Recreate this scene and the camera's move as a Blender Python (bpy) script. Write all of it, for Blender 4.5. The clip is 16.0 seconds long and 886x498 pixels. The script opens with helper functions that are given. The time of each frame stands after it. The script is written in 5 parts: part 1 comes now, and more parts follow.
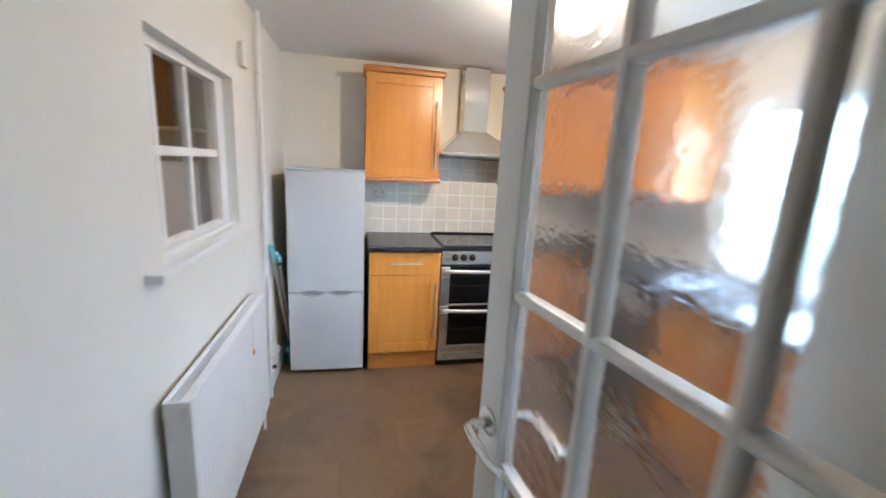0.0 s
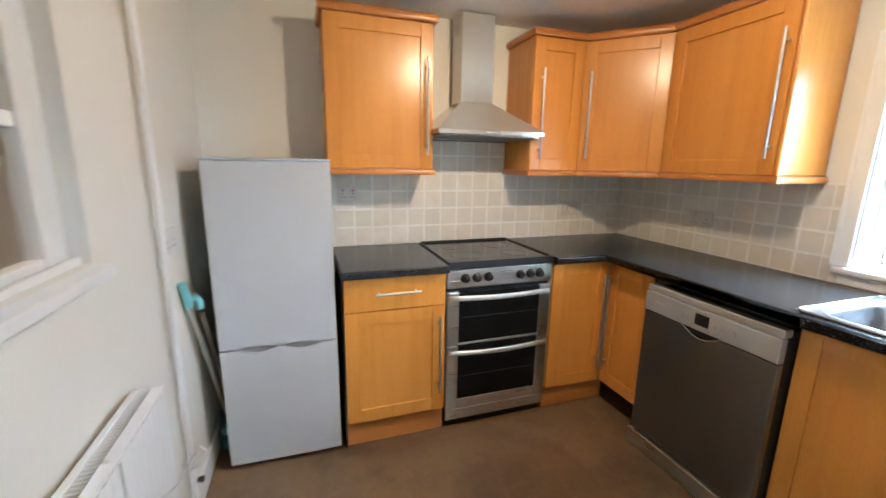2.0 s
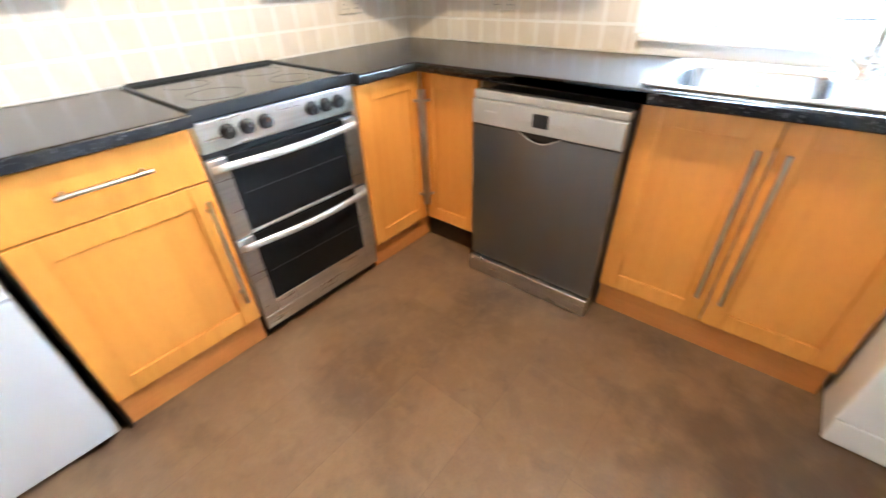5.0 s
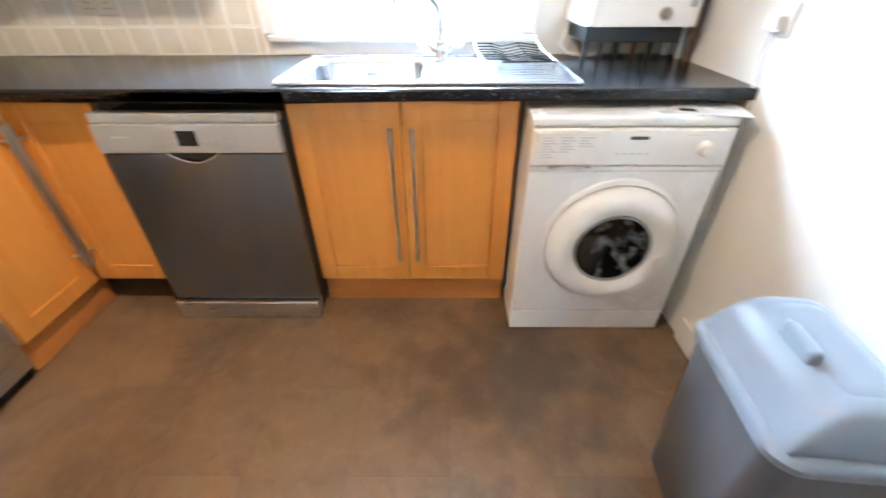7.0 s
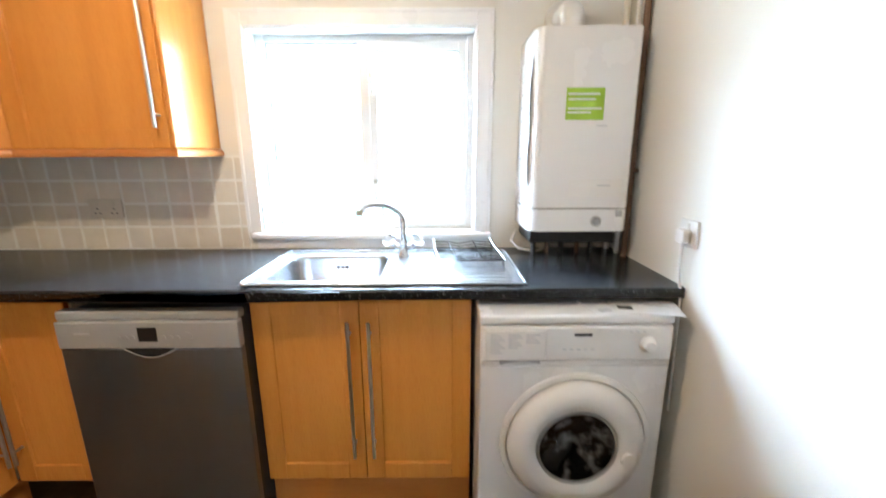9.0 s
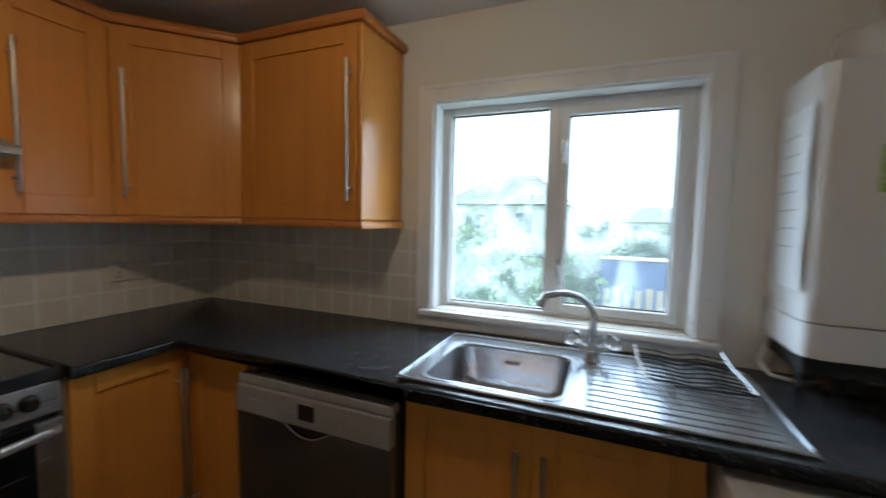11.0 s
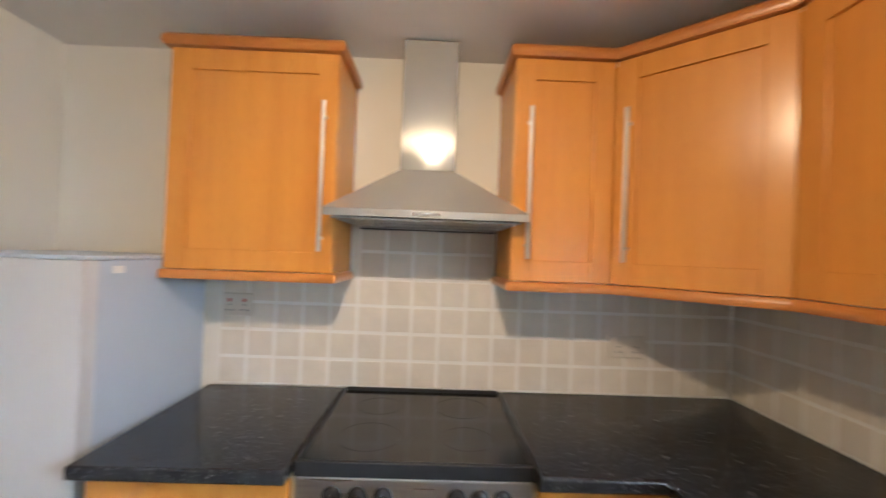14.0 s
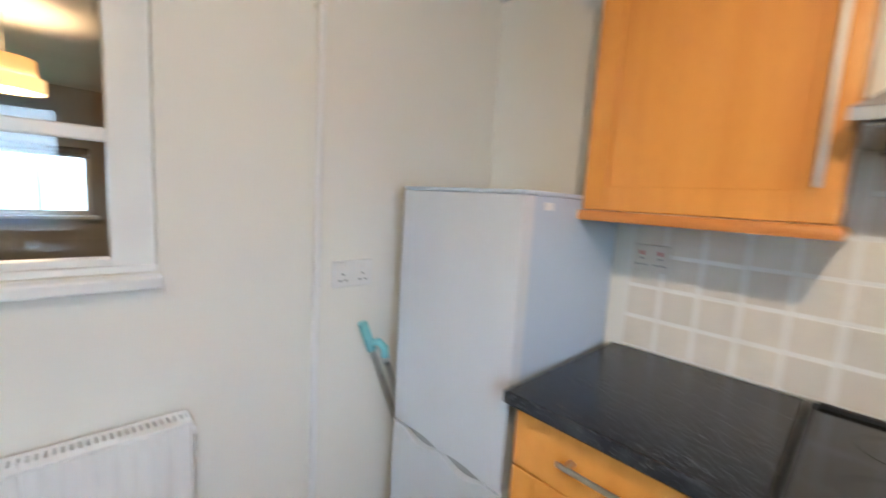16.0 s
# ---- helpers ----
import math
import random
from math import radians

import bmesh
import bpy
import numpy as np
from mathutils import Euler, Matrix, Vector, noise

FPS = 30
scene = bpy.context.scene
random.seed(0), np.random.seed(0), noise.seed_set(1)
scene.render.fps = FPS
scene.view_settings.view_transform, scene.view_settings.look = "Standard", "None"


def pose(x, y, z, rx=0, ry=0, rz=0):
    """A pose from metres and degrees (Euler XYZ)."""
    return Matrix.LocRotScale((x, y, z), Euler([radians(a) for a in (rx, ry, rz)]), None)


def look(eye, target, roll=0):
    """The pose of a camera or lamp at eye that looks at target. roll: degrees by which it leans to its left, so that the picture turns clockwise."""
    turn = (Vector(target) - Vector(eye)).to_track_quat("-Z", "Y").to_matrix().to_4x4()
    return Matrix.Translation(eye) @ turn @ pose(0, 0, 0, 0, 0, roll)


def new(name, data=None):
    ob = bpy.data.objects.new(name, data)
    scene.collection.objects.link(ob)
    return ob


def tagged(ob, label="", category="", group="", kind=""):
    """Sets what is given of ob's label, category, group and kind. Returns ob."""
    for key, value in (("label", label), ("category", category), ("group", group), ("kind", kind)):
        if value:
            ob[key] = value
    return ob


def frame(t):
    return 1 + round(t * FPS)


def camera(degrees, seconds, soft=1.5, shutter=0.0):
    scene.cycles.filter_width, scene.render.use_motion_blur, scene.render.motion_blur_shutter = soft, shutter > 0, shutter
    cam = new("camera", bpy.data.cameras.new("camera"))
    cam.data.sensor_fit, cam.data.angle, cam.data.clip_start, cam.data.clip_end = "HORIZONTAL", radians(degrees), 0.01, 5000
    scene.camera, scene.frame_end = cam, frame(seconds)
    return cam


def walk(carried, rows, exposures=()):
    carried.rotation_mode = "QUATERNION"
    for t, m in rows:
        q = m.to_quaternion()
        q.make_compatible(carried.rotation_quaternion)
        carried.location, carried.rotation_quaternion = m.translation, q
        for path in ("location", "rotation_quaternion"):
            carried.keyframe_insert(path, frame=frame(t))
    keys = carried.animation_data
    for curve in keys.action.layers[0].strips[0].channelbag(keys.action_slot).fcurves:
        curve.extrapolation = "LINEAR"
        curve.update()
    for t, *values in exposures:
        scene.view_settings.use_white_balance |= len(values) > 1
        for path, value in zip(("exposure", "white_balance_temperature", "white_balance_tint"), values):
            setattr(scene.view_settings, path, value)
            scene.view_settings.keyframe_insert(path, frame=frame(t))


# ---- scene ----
cam = camera(95.7, 16.0, soft=1.5, shutter=0.7)
PATH = [
    (0, (0.379, 0.299, 1.459), (0.797, 2.212, 1.051), 3.0),
    (0.5, (0.356, 0.577, 1.432), (0.851, 2.478, 1.058), 0.5),
    (1, (0.329, 0.818, 1.406), (0.818, 2.719, 1.021), 0.6),
    (1.5, (0.351, 0.998, 1.393), (0.811, 2.901, 0.985), 1.4),
    (2, (0.326, 1.187, 1.386), (0.955, 3.04, 0.969), 0.9),
    (2.5, (0.306, 1.341, 1.383), (1.079, 3.121, 0.898), -0.4),
    (3, (0.338, 1.496, 1.305), (0.925, 3.272, 0.6), -0.5),
    (3.2, (0.369, 1.545, 1.287), (0.888, 3.291, 0.461), -0.1),
    (5.3, (0.552, 1.678, 1.197), (1.926, 2.595, 0.07), -2.1),
    (5.5, (0.561, 1.657, 1.195), (2.002, 2.47, 0.071), -1.9),
    (6, (0.58, 1.616, 1.204), (2.136, 2.167, 0.074), -1.5),
    (6.5, (0.593, 1.564, 1.195), (2.218, 1.868, 0.071), -1.4),
    (7, (0.618, 1.506, 1.197), (2.26, 1.523, 0.056), -0.3),
    (7.5, (0.618, 1.444, 1.198), (2.246, 1.296, 0.046), 0.6),
    (8, (0.617, 1.404, 1.218), (2.337, 1.192, 0.22), 0.7),
    (8.2, (0.623, 1.372, 1.247), (2.432, 1.139, 0.428), 0.3),
    (10.3, (0.741, 1.381, 1.364), (2.715, 1.683, 1.251), 1.6),
    (10.5, (0.786, 1.405, 1.367), (2.736, 1.831, 1.245), 1.6),
    (11, (0.914, 1.495, 1.369), (2.757, 2.257, 1.219), 1.2),
    (11.5, (1.023, 1.559, 1.373), (2.685, 2.661, 1.206), 0.6),
    (12, (1.142, 1.59, 1.396), (2.556, 3.004, 1.341), 1.8),
    (12.5, (1.232, 1.682, 1.383), (2.375, 3.322, 1.436), 1.5),
    (13, (1.3, 1.83, 1.413), (2.153, 3.637, 1.494), 1.1),
    (13.5, (1.303, 1.905, 1.43), (1.799, 3.842, 1.453), 1.6),
    (14, (1.292, 1.979, 1.431), (1.329, 3.979, 1.459), 2.1),
    (14.5, (1.299, 2.04, 1.421), (0.842, 3.987, 1.413), 1.8),
    (15, (1.26, 2.064, 1.4), (0.42, 3.876, 1.287), 1.9),
    (15.5, (1.159, 2.101, 1.343), (0.02, 3.727, 1.099), 2.6),
    (16, (1.008, 2.166, 1.36), (-0.43, 3.535, 1.114), 3.5),
]
EXPOSURES = [(0.0, 0.35, 5700, 8), (1.5, 0.2, 6100, 8), (3.2, 0.5, 6300, 8), (5.3, 1.48, 6050, 8), (7.5, 1.22, 5900, 8), (8.2, 1.25, 5900, 8), (10.3, -1.36, 6500, 8),
             (11.5, -1.95, 6300, 8), (12.0, -2.08, 6700, 10), (12.5, -1.97, 7800, 14), (13.5, -0.36, 7400, 16), (14.5, 0.18, 5850, 8), (16.0, 0.10, 6050, 8)]
walk(cam, [(t, look(eye, target, roll)) for t, eye, target, roll in PATH], EXPOSURES)

# ---- plan, in metres ----
XL, XW = -0.165, 2.475          # plaster faces of the wall with the inner window, and of the outer wall
YB, YS, YD = 3.545, 0.58, 0.25  # tiled wall, wall beside the washing machine, door wall
XR = 0.80                      # side of the lobby that the door folds against
H = 2.19                       # ceiling
FL = -0.015                    # floor
TOP = 0.908                    # worktop

# ---- light ----
world = bpy.data.worlds.new("world")
scene.world = world
world.use_nodes = True
wn = world.node_tree.nodes
sky = wn.new("ShaderNodeTexSky")
sky.sky_type, sky.sun_disc = "NISHITA", False
sky.sun_elevation, sky.sun_rotation, sky.dust_density = radians(48), radians(60), 6.0
wash = wn.new("ShaderNodeMixRGB")
wash.inputs[0].default_value, wash.inputs[2].default_value = 0.9, (540.0, 690.0, 850.0, 1)
world.node_tree.links.new(sky.outputs[0], wash.inputs[1])
aim, axes, fall = wn.new("ShaderNodeTexCoord"), wn.new("ShaderNodeSeparateXYZ"), wn.new("ShaderNodeMapRange")
fall.interpolation_type = "SMOOTHSTEP"
fall.inputs[1].default_value, fall.inputs[2].default_value, fall.inputs[3].default_value, fall.inputs[4].default_value = -0.15, 0.80, 0.05, 1.0
haze = wn.new("ShaderNodeVectorMath")
haze.operation = "SCALE"
world.node_tree.links.new(aim.outputs["Generated"], axes.inputs[0])
world.node_tree.links.new(axes.outputs[0], fall.inputs[0])
world.node_tree.links.new(wash.outputs[0], haze.inputs[0])
world.node_tree.links.new(fall.outputs[0], haze.inputs["Scale"])
world.node_tree.links.new(haze.outputs[0], wn["Background"].inputs[0])
wn["Background"].inputs[1].default_value = 0.142


def lamp(name, kind, m, energy, colour, **more):
    data = bpy.data.lights.new(name, kind)
    data.energy, data.color = energy, colour
    ob = new(name, data)
    ob.matrix_world = m
    return ob


sun = lamp("sun", "SUN", look((20, -10, 30), (0, 0, 0)), 1.0, (1.0, 0.96, 0.9))
sun.data.angle = radians(20)
LAMP = (1.25, 2.03, 2.12)
spot_light = lamp("ceiling_spot_light", "SPOT", look(LAMP, (1.15, 3.4, 0.88)), 25.0, (1.0, 0.77, 0.53))
spot_light.data.shadow_soft_size, spot_light.data.spot_size, spot_light.data.spot_blend = 0.026, radians(98), 0.85
spill_light = lamp("ceiling_spill_light", "POINT", pose(LAMP[0], LAMP[1] - 0.03, LAMP[2]), 26.0, (1.0, 0.76, 0.50))
spill_light.data.shadow_soft_size = 0.03
side_light = lamp("side_room_light", "POINT", pose(-2.0, 1.975, 1.80), 22.0, (1.0, 0.62, 0.30))
side_light.data.shadow_soft_size = 0.05


# ---- materials ----
def material(name, base, rough=0.5, metal=0.0, vary=None, scale=8.0, grain=None, bump=0.0, bump_scale=60.0, spot=(0.35, 0.68), amount=0.5, stretch=(1, 1, 1), **more):
    """Principled material: large soft variation to colour vary, fine grain, relief. Metres, object space."""
    m = bpy.data.materials.new(name)
    m.use_nodes = True
    nt = m.node_tree
    n, l = nt.nodes, nt.links
    b = n["Principled BSDF"]
    b.inputs["Base Color"].default_value = (*base, 1)
    b.inputs["Roughness"].default_value, b.inputs["Metallic"].default_value = rough, metal
    for key, value in more.items():
        b.inputs[key.replace("_", " ")].default_value = value
    co = n.new("ShaderNodeTexCoord")
    mp = n.new("ShaderNodeMapping")
    mp.inputs["Scale"].default_value = stretch
    l.new(co.outputs["Object"], mp.inputs[0])
    if vary:
        t = n.new("ShaderNodeTexNoise")
        t.inputs["Scale"].default_value, t.inputs["Detail"].default_value = scale, 5
        l.new(mp.outputs[0], t.inputs["Vector"])
        r = n.new("ShaderNodeMapRange")
        r.inputs[1].default_value, r.inputs[2].default_value, r.inputs[4].default_value = *spot, amount
        l.new(t.outputs[0], r.inputs[0])
        mix = n.new("ShaderNodeMixRGB")
        mix.inputs[1].default_value, mix.inputs[2].default_value = (*base, 1), (*vary, 1)
        l.new(r.outputs[0], mix.inputs[0])
        l.new(mix.outputs[0], b.inputs["Base Color"])
        rr = n.new("ShaderNodeMapRange")
        rr.inputs[3].default_value, rr.inputs[4].default_value = max(rough - 0.05, 0.02), min(rough + 0.07, 1)
        l.new(t.outputs[0], rr.inputs[0])
        l.new(rr.outputs[0], b.inputs["Roughness"])
    if bump:
        t = n.new("ShaderNodeTexNoise")
        t.inputs["Scale"].default_value, t.inputs["Detail"].default_value = bump_scale, 3
        l.new(mp.outputs[0], t.inputs["Vector"])
        bp = n.new("ShaderNodeBump")
        bp.inputs["Strength"].default_value, bp.inputs["Distance"].default_value = bump, 0.002
        l.new(t.outputs[0], bp.inputs["Height"])
        l.new(bp.outputs[0], b.inputs["Normal"])
    return m


def wood_material(name, base, dark, rough=0.26, along="z"):
    """Foil-wrapped beech: fine short flecks along the grain and slow bands across it."""
    m = bpy.data.materials.new(name)
    m.use_nodes = True
    n, l = m.node_tree.nodes, m.node_tree.links
    b = n["Principled BSDF"]
    co = n.new("ShaderNodeTexCoord")
    fine, slow = n.new("ShaderNodeMapping"), n.new("ShaderNodeMapping")
    fine.inputs["Scale"].default_value = (420, 420, 26) if along == "z" else (26, 420, 420)
    slow.inputs["Scale"].default_value = (26, 26, 1.6) if along == "z" else (1.6, 26, 26)
    mix = n.new("ShaderNodeMixRGB")
    mix.inputs[1].default_value, mix.inputs[2].default_value = (*base, 1), (*dark, 1)
    tones = []
    for mp, low, high in ((fine, 0.46, 0.74), (slow, 0.38, 0.72)):
        l.new(co.outputs["Object"], mp.inputs[0])
        t = n.new("ShaderNodeTexNoise")
        t.inputs["Scale"].default_value, t.inputs["Detail"].default_value = 1.0, 3
        l.new(mp.outputs[0], t.inputs["Vector"])
        r = n.new("ShaderNodeMapRange")
        r.inputs[1].default_value, r.inputs[2].default_value, r.inputs[4].default_value = low, high, 0.45
        l.new(t.outputs[0], r.inputs[0])
        tones.append(r)
    add = n.new("ShaderNodeMath")
    l.new(tones[0].outputs[0], add.inputs[0])
    l.new(tones[1].outputs[0], add.inputs[1])
    l.new(add.outputs[0], mix.inputs[0])
    l.new(mix.outputs[0], b.inputs["Base Color"])
    bp = n.new("ShaderNodeBump")
    bp.inputs["Strength"].default_value, bp.inputs["Distance"].default_value = 0.12, 0.001
    l.new(tones[0].outputs[0], bp.inputs["Height"])
    l.new(bp.outputs[0], b.inputs["Normal"])
    b.inputs["Roughness"].default_value = rough
    return m


def tile_material():
    """Glazed rustic tile: each one its own tone, cloudy glaze, slightly pillowed."""
    m = material("rustic_tile", (0.66, 0.60, 0.51), 0.34, bump=0.6, bump_scale=35)
    n, l = m.node_tree.nodes, m.node_tree.links
    b = n["Principled BSDF"]
    info, geo = n.new("ShaderNodeObjectInfo"), n.new("ShaderNodeNewGeometry")
    t = n.new("ShaderNodeTexNoise")
    t.inputs["Scale"].default_value, t.inputs["Detail"].default_value = 14, 6
    l.new(geo.outputs["Position"], t.inputs["Vector"])
    tone = n.new("ShaderNodeValToRGB")
    tone.color_ramp.elements[0].color, tone.color_ramp.elements[1].color = (0.685, 0.63, 0.55, 1), (0.765, 0.705, 0.615, 1)
    l.new(info.outputs["Random"], tone.inputs[0])
    r = n.new("ShaderNodeMapRange")
    r.inputs[1].default_value, r.inputs[2].default_value, r.inputs[4].default_value = 0.4, 0.75, 0.45
    l.new(t.outputs[0], r.inputs[0])
    mix = n.new("ShaderNodeMixRGB")
    mix.inputs[2].default_value = (0.58, 0.535, 0.465, 1)
    l.new(r.outputs[0], mix.inputs[0])
    l.new(tone.outputs[0], mix.inputs[1])
    l.new(mix.outputs[0], b.inputs["Base Color"])
    return m


def worktop_material():
    """Black laminate with pale flecks of two sizes."""
    m = material("black_speckled_laminate", (0.012, 0.012, 0.013), 0.22, bump=0.12, bump_scale=180, Specular_IOR_Level=0.3)
    n, l = m.node_tree.nodes, m.node_tree.links
    b = n["Principled BSDF"]
    geo = n.new("ShaderNodeNewGeometry")
    last = None
    for scale, low, high, tone in ((150, 0.62, 0.70, (0.10, 0.10, 0.10, 1)), (62, 0.665, 0.715, (0.115, 0.113, 0.108, 1)), (14, 0.5, 0.8, (0.030, 0.029, 0.028, 1))):
        t = n.new("ShaderNodeTexNoise")
        t.inputs["Scale"].default_value, t.inputs["Detail"].default_value = scale, 2
        l.new(geo.outputs["Position"], t.inputs["Vector"])
        r = n.new("ShaderNodeMapRange")
        r.inputs[1].default_value, r.inputs[2].default_value = low, high
        l.new(t.outputs[0], r.inputs[0])
        mix = n.new("ShaderNodeMixRGB")
        mix.inputs[1].default_value, mix.inputs[2].default_value = (0.012, 0.012, 0.013, 1), tone
        l.new(r.outputs[0], mix.inputs[0])
        if last:
            l.new(last.outputs[0], mix.inputs[1])
        last = mix
    l.new(last.outputs[0], b.inputs["Base Color"])
    return m


def floor_material():
    """Printed slate-look vinyl: broad tiles of slightly different brown, scuffs and cloudy dark stains."""
    m = material("brown_slate_vinyl", (0.12, 0.08, 0.055), 0.36, bump=0.25, bump_scale=90)
    n, l = m.node_tree.nodes, m.node_tree.links
    b = n["Principled BSDF"]
    geo = n.new("ShaderNodeNewGeometry")
    br = n.new("ShaderNodeTexBrick")
    br.offset = 0.5
    for key, value in (("Scale", 1.0), ("Brick Width", 0.60), ("Row Height", 0.30), ("Mortar Size", 0.0015), ("Bias", 0.0)):
        br.inputs[key].default_value = value
    br.inputs["Color1"].default_value, br.inputs["Color2"].default_value, br.inputs["Mortar"].default_value = (0.148, 0.084, 0.042, 1), (0.186, 0.108, 0.055, 1), (0.136, 0.078, 0.040, 1)
    l.new(geo.outputs["Position"], br.inputs["Vector"])
    last = br
    for scale, low, high, part_of, tone in ((1.9, 0.50, 0.68, 0.72, (0.052, 0.031, 0.018, 1)), (8.0, 0.56, 0.74, 0.40, (0.060, 0.036, 0.022, 1)), (22, 0.45, 0.75, 0.25, (0.25, 0.160, 0.096, 1)), (120, 0.45, 0.75, 0.35, (0.10, 0.07, 0.048, 1))):
        t = n.new("ShaderNodeTexNoise")
        t.inputs["Scale"].default_value, t.inputs["Detail"].default_value, t.inputs["Distortion"].default_value = scale, 6, 0.6
        l.new(geo.outputs["Position"], t.inputs["Vector"])
        r = n.new("ShaderNodeMapRange")
        r.inputs[1].default_value, r.inputs[2].default_value, r.inputs[4].default_value = low, high, part_of
        l.new(t.outputs[0], r.inputs[0])
        mix = n.new("ShaderNodeMixRGB")
        mix.inputs[2].default_value = tone
        l.new(r.outputs[0], mix.inputs[0])
        l.new(last.outputs[0], mix.inputs[1])
        last = mix
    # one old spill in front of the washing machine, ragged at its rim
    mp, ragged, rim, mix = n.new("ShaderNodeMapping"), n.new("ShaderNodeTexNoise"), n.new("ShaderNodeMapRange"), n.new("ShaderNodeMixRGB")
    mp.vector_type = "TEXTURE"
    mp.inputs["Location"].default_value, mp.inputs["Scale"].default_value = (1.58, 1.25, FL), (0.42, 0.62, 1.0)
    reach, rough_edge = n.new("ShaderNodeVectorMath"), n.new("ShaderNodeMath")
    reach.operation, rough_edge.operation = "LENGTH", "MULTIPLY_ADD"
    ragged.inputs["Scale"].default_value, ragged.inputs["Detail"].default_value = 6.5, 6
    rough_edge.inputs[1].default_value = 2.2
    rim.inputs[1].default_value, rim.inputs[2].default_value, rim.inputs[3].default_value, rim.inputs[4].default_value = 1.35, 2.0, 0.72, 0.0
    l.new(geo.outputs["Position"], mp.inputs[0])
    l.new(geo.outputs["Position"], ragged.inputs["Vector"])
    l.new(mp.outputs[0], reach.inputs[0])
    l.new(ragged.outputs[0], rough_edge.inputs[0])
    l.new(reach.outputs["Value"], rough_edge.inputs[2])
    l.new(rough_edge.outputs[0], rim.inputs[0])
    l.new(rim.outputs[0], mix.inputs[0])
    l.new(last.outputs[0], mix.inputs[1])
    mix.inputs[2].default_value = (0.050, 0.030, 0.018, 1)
    l.new(mix.outputs[0], b.inputs["Base Color"])
    return m


def glass_material(name, rough=0.0, bump=0.0, scale=20.0, tint=(1, 1, 1)):
    m = bpy.data.materials.new(name)
    m.use_nodes = True
    n, l = m.node_tree.nodes, m.node_tree.links
    b = n["Principled BSDF"]
    b.inputs["Base Color"].default_value = (*tint, 1)
    b.inputs["Transmission Weight"].default_value, b.inputs["Roughness"].default_value, b.inputs["IOR"].default_value = 1.0, rough, 1.45
    if bump:
        co, t, bp = n.new("ShaderNodeTexCoord"), n.new("ShaderNodeTexNoise"), n.new("ShaderNodeBump")
        t.inputs["Scale"].default_value, t.inputs["Detail"].default_value = scale, 2
        bp.inputs["Strength"].default_value, bp.inputs["Distance"].default_value = bump, 0.01
        l.new(co.outputs["Object"], t.inputs["Vector"])
        l.new(t.outputs[0], bp.inputs["Height"])
        l.new(bp.outputs[0], b.inputs["Normal"])
    return m


def glow(name, colour, strength):
    m = bpy.data.materials.new(name)
    m.use_nodes = True
    b = m.node_tree.nodes["Principled BSDF"]
    b.inputs["Emission Color"].default_value, b.inputs["Emission Strength"].default_value = (*colour, 1), strength
    return m


PLASTER = material("cream_emulsion", (0.79, 0.77, 0.715), 0.75, vary=(0.76, 0.735, 0.67), scale=2.2, bump=0.35, bump_scale=30)
CEILING = material("white_ceiling_paint", (0.78, 0.775, 0.76), 0.85, vary=(0.72, 0.71, 0.69), scale=3, bump=0.4, bump_scale=26)
GLOSS = material("white_gloss_paint", (0.80, 0.80, 0.79), 0.32, vary=(0.74, 0.735, 0.72), scale=9, bump=0.12, bump_scale=40)
UPVC = material("white_window_plastic", (0.87, 0.875, 0.88), 0.28, vary=(0.82, 0.825, 0.83), scale=7)
FLOOR = floor_material()
TILE = tile_material()
GROUT = material("pale_grout", (0.85, 0.835, 0.795), 0.85, vary=(0.77, 0.745, 0.69), scale=14, bump=0.3, bump_scale=200)
BEECH = wood_material("beech_foil", (0.60, 0.245, 0.047), (0.48, 0.174, 0.028))
BEECH_RAIL = wood_material("beech_rail", (0.48, 0.175, 0.040), (0.36, 0.12, 0.024), 0.28, "x")
CARCASS = material("cream_carcass_board", (0.62, 0.50, 0.36), 0.5, vary=(0.56, 0.44, 0.31), scale=12)
WORKTOP = worktop_material()
STEEL = material("brushed_steel", (0.66, 0.655, 0.645), 0.28, 1.0, vary=(0.46, 0.455, 0.45), scale=5, bump=0.05, bump_scale=300, stretch=(1, 1, 18))
HOODSTEEL = material("satin_hood_steel", (0.58, 0.57, 0.545), 0.055, 0.6, vary=(0.57, 0.56, 0.53), scale=3, bump=0.02, bump_scale=200, stretch=(1, 1, 2))
SINKSTEEL = material("sink_steel", (0.50, 0.53, 0.565), 0.24, 1.0, vary=(0.42, 0.445, 0.475), scale=7, bump=0.05, bump_scale=240)
DARKSTEEL = material("tinted_steel_door", (0.21, 0.22, 0.24), 0.28, 0.95, vary=(0.185, 0.195, 0.215), scale=1.6, bump=0.02, bump_scale=200, stretch=(5, 5, 1))
CHROME = material("chrome", (0.66, 0.67, 0.69), 0.08, 1.0, vary=(0.58, 0.59, 0.61), scale=20)
NICKEL = material("satin_nickel", (0.50, 0.485, 0.455), 0.36, 1.0, vary=(0.43, 0.415, 0.385), scale=30)
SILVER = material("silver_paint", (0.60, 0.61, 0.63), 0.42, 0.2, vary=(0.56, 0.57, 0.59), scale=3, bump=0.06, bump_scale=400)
# blue daylight on the fridge's sides and top is mixed into this silver
SILVERDAYLIT = material("silver_side_daylit_blue", (0.46, 0.53, 0.62), 0.38, 0.1, vary=(0.42, 0.49, 0.58), scale=3)
SILVERPLASTIC = material("silver_plastic", (0.42, 0.425, 0.43), 0.36, 0.4, vary=(0.37, 0.375, 0.38), scale=6)
GRIPGREY = material("grey_grip_plastic", (0.30, 0.305, 0.31), 0.45, vary=(0.26, 0.265, 0.27), scale=8)
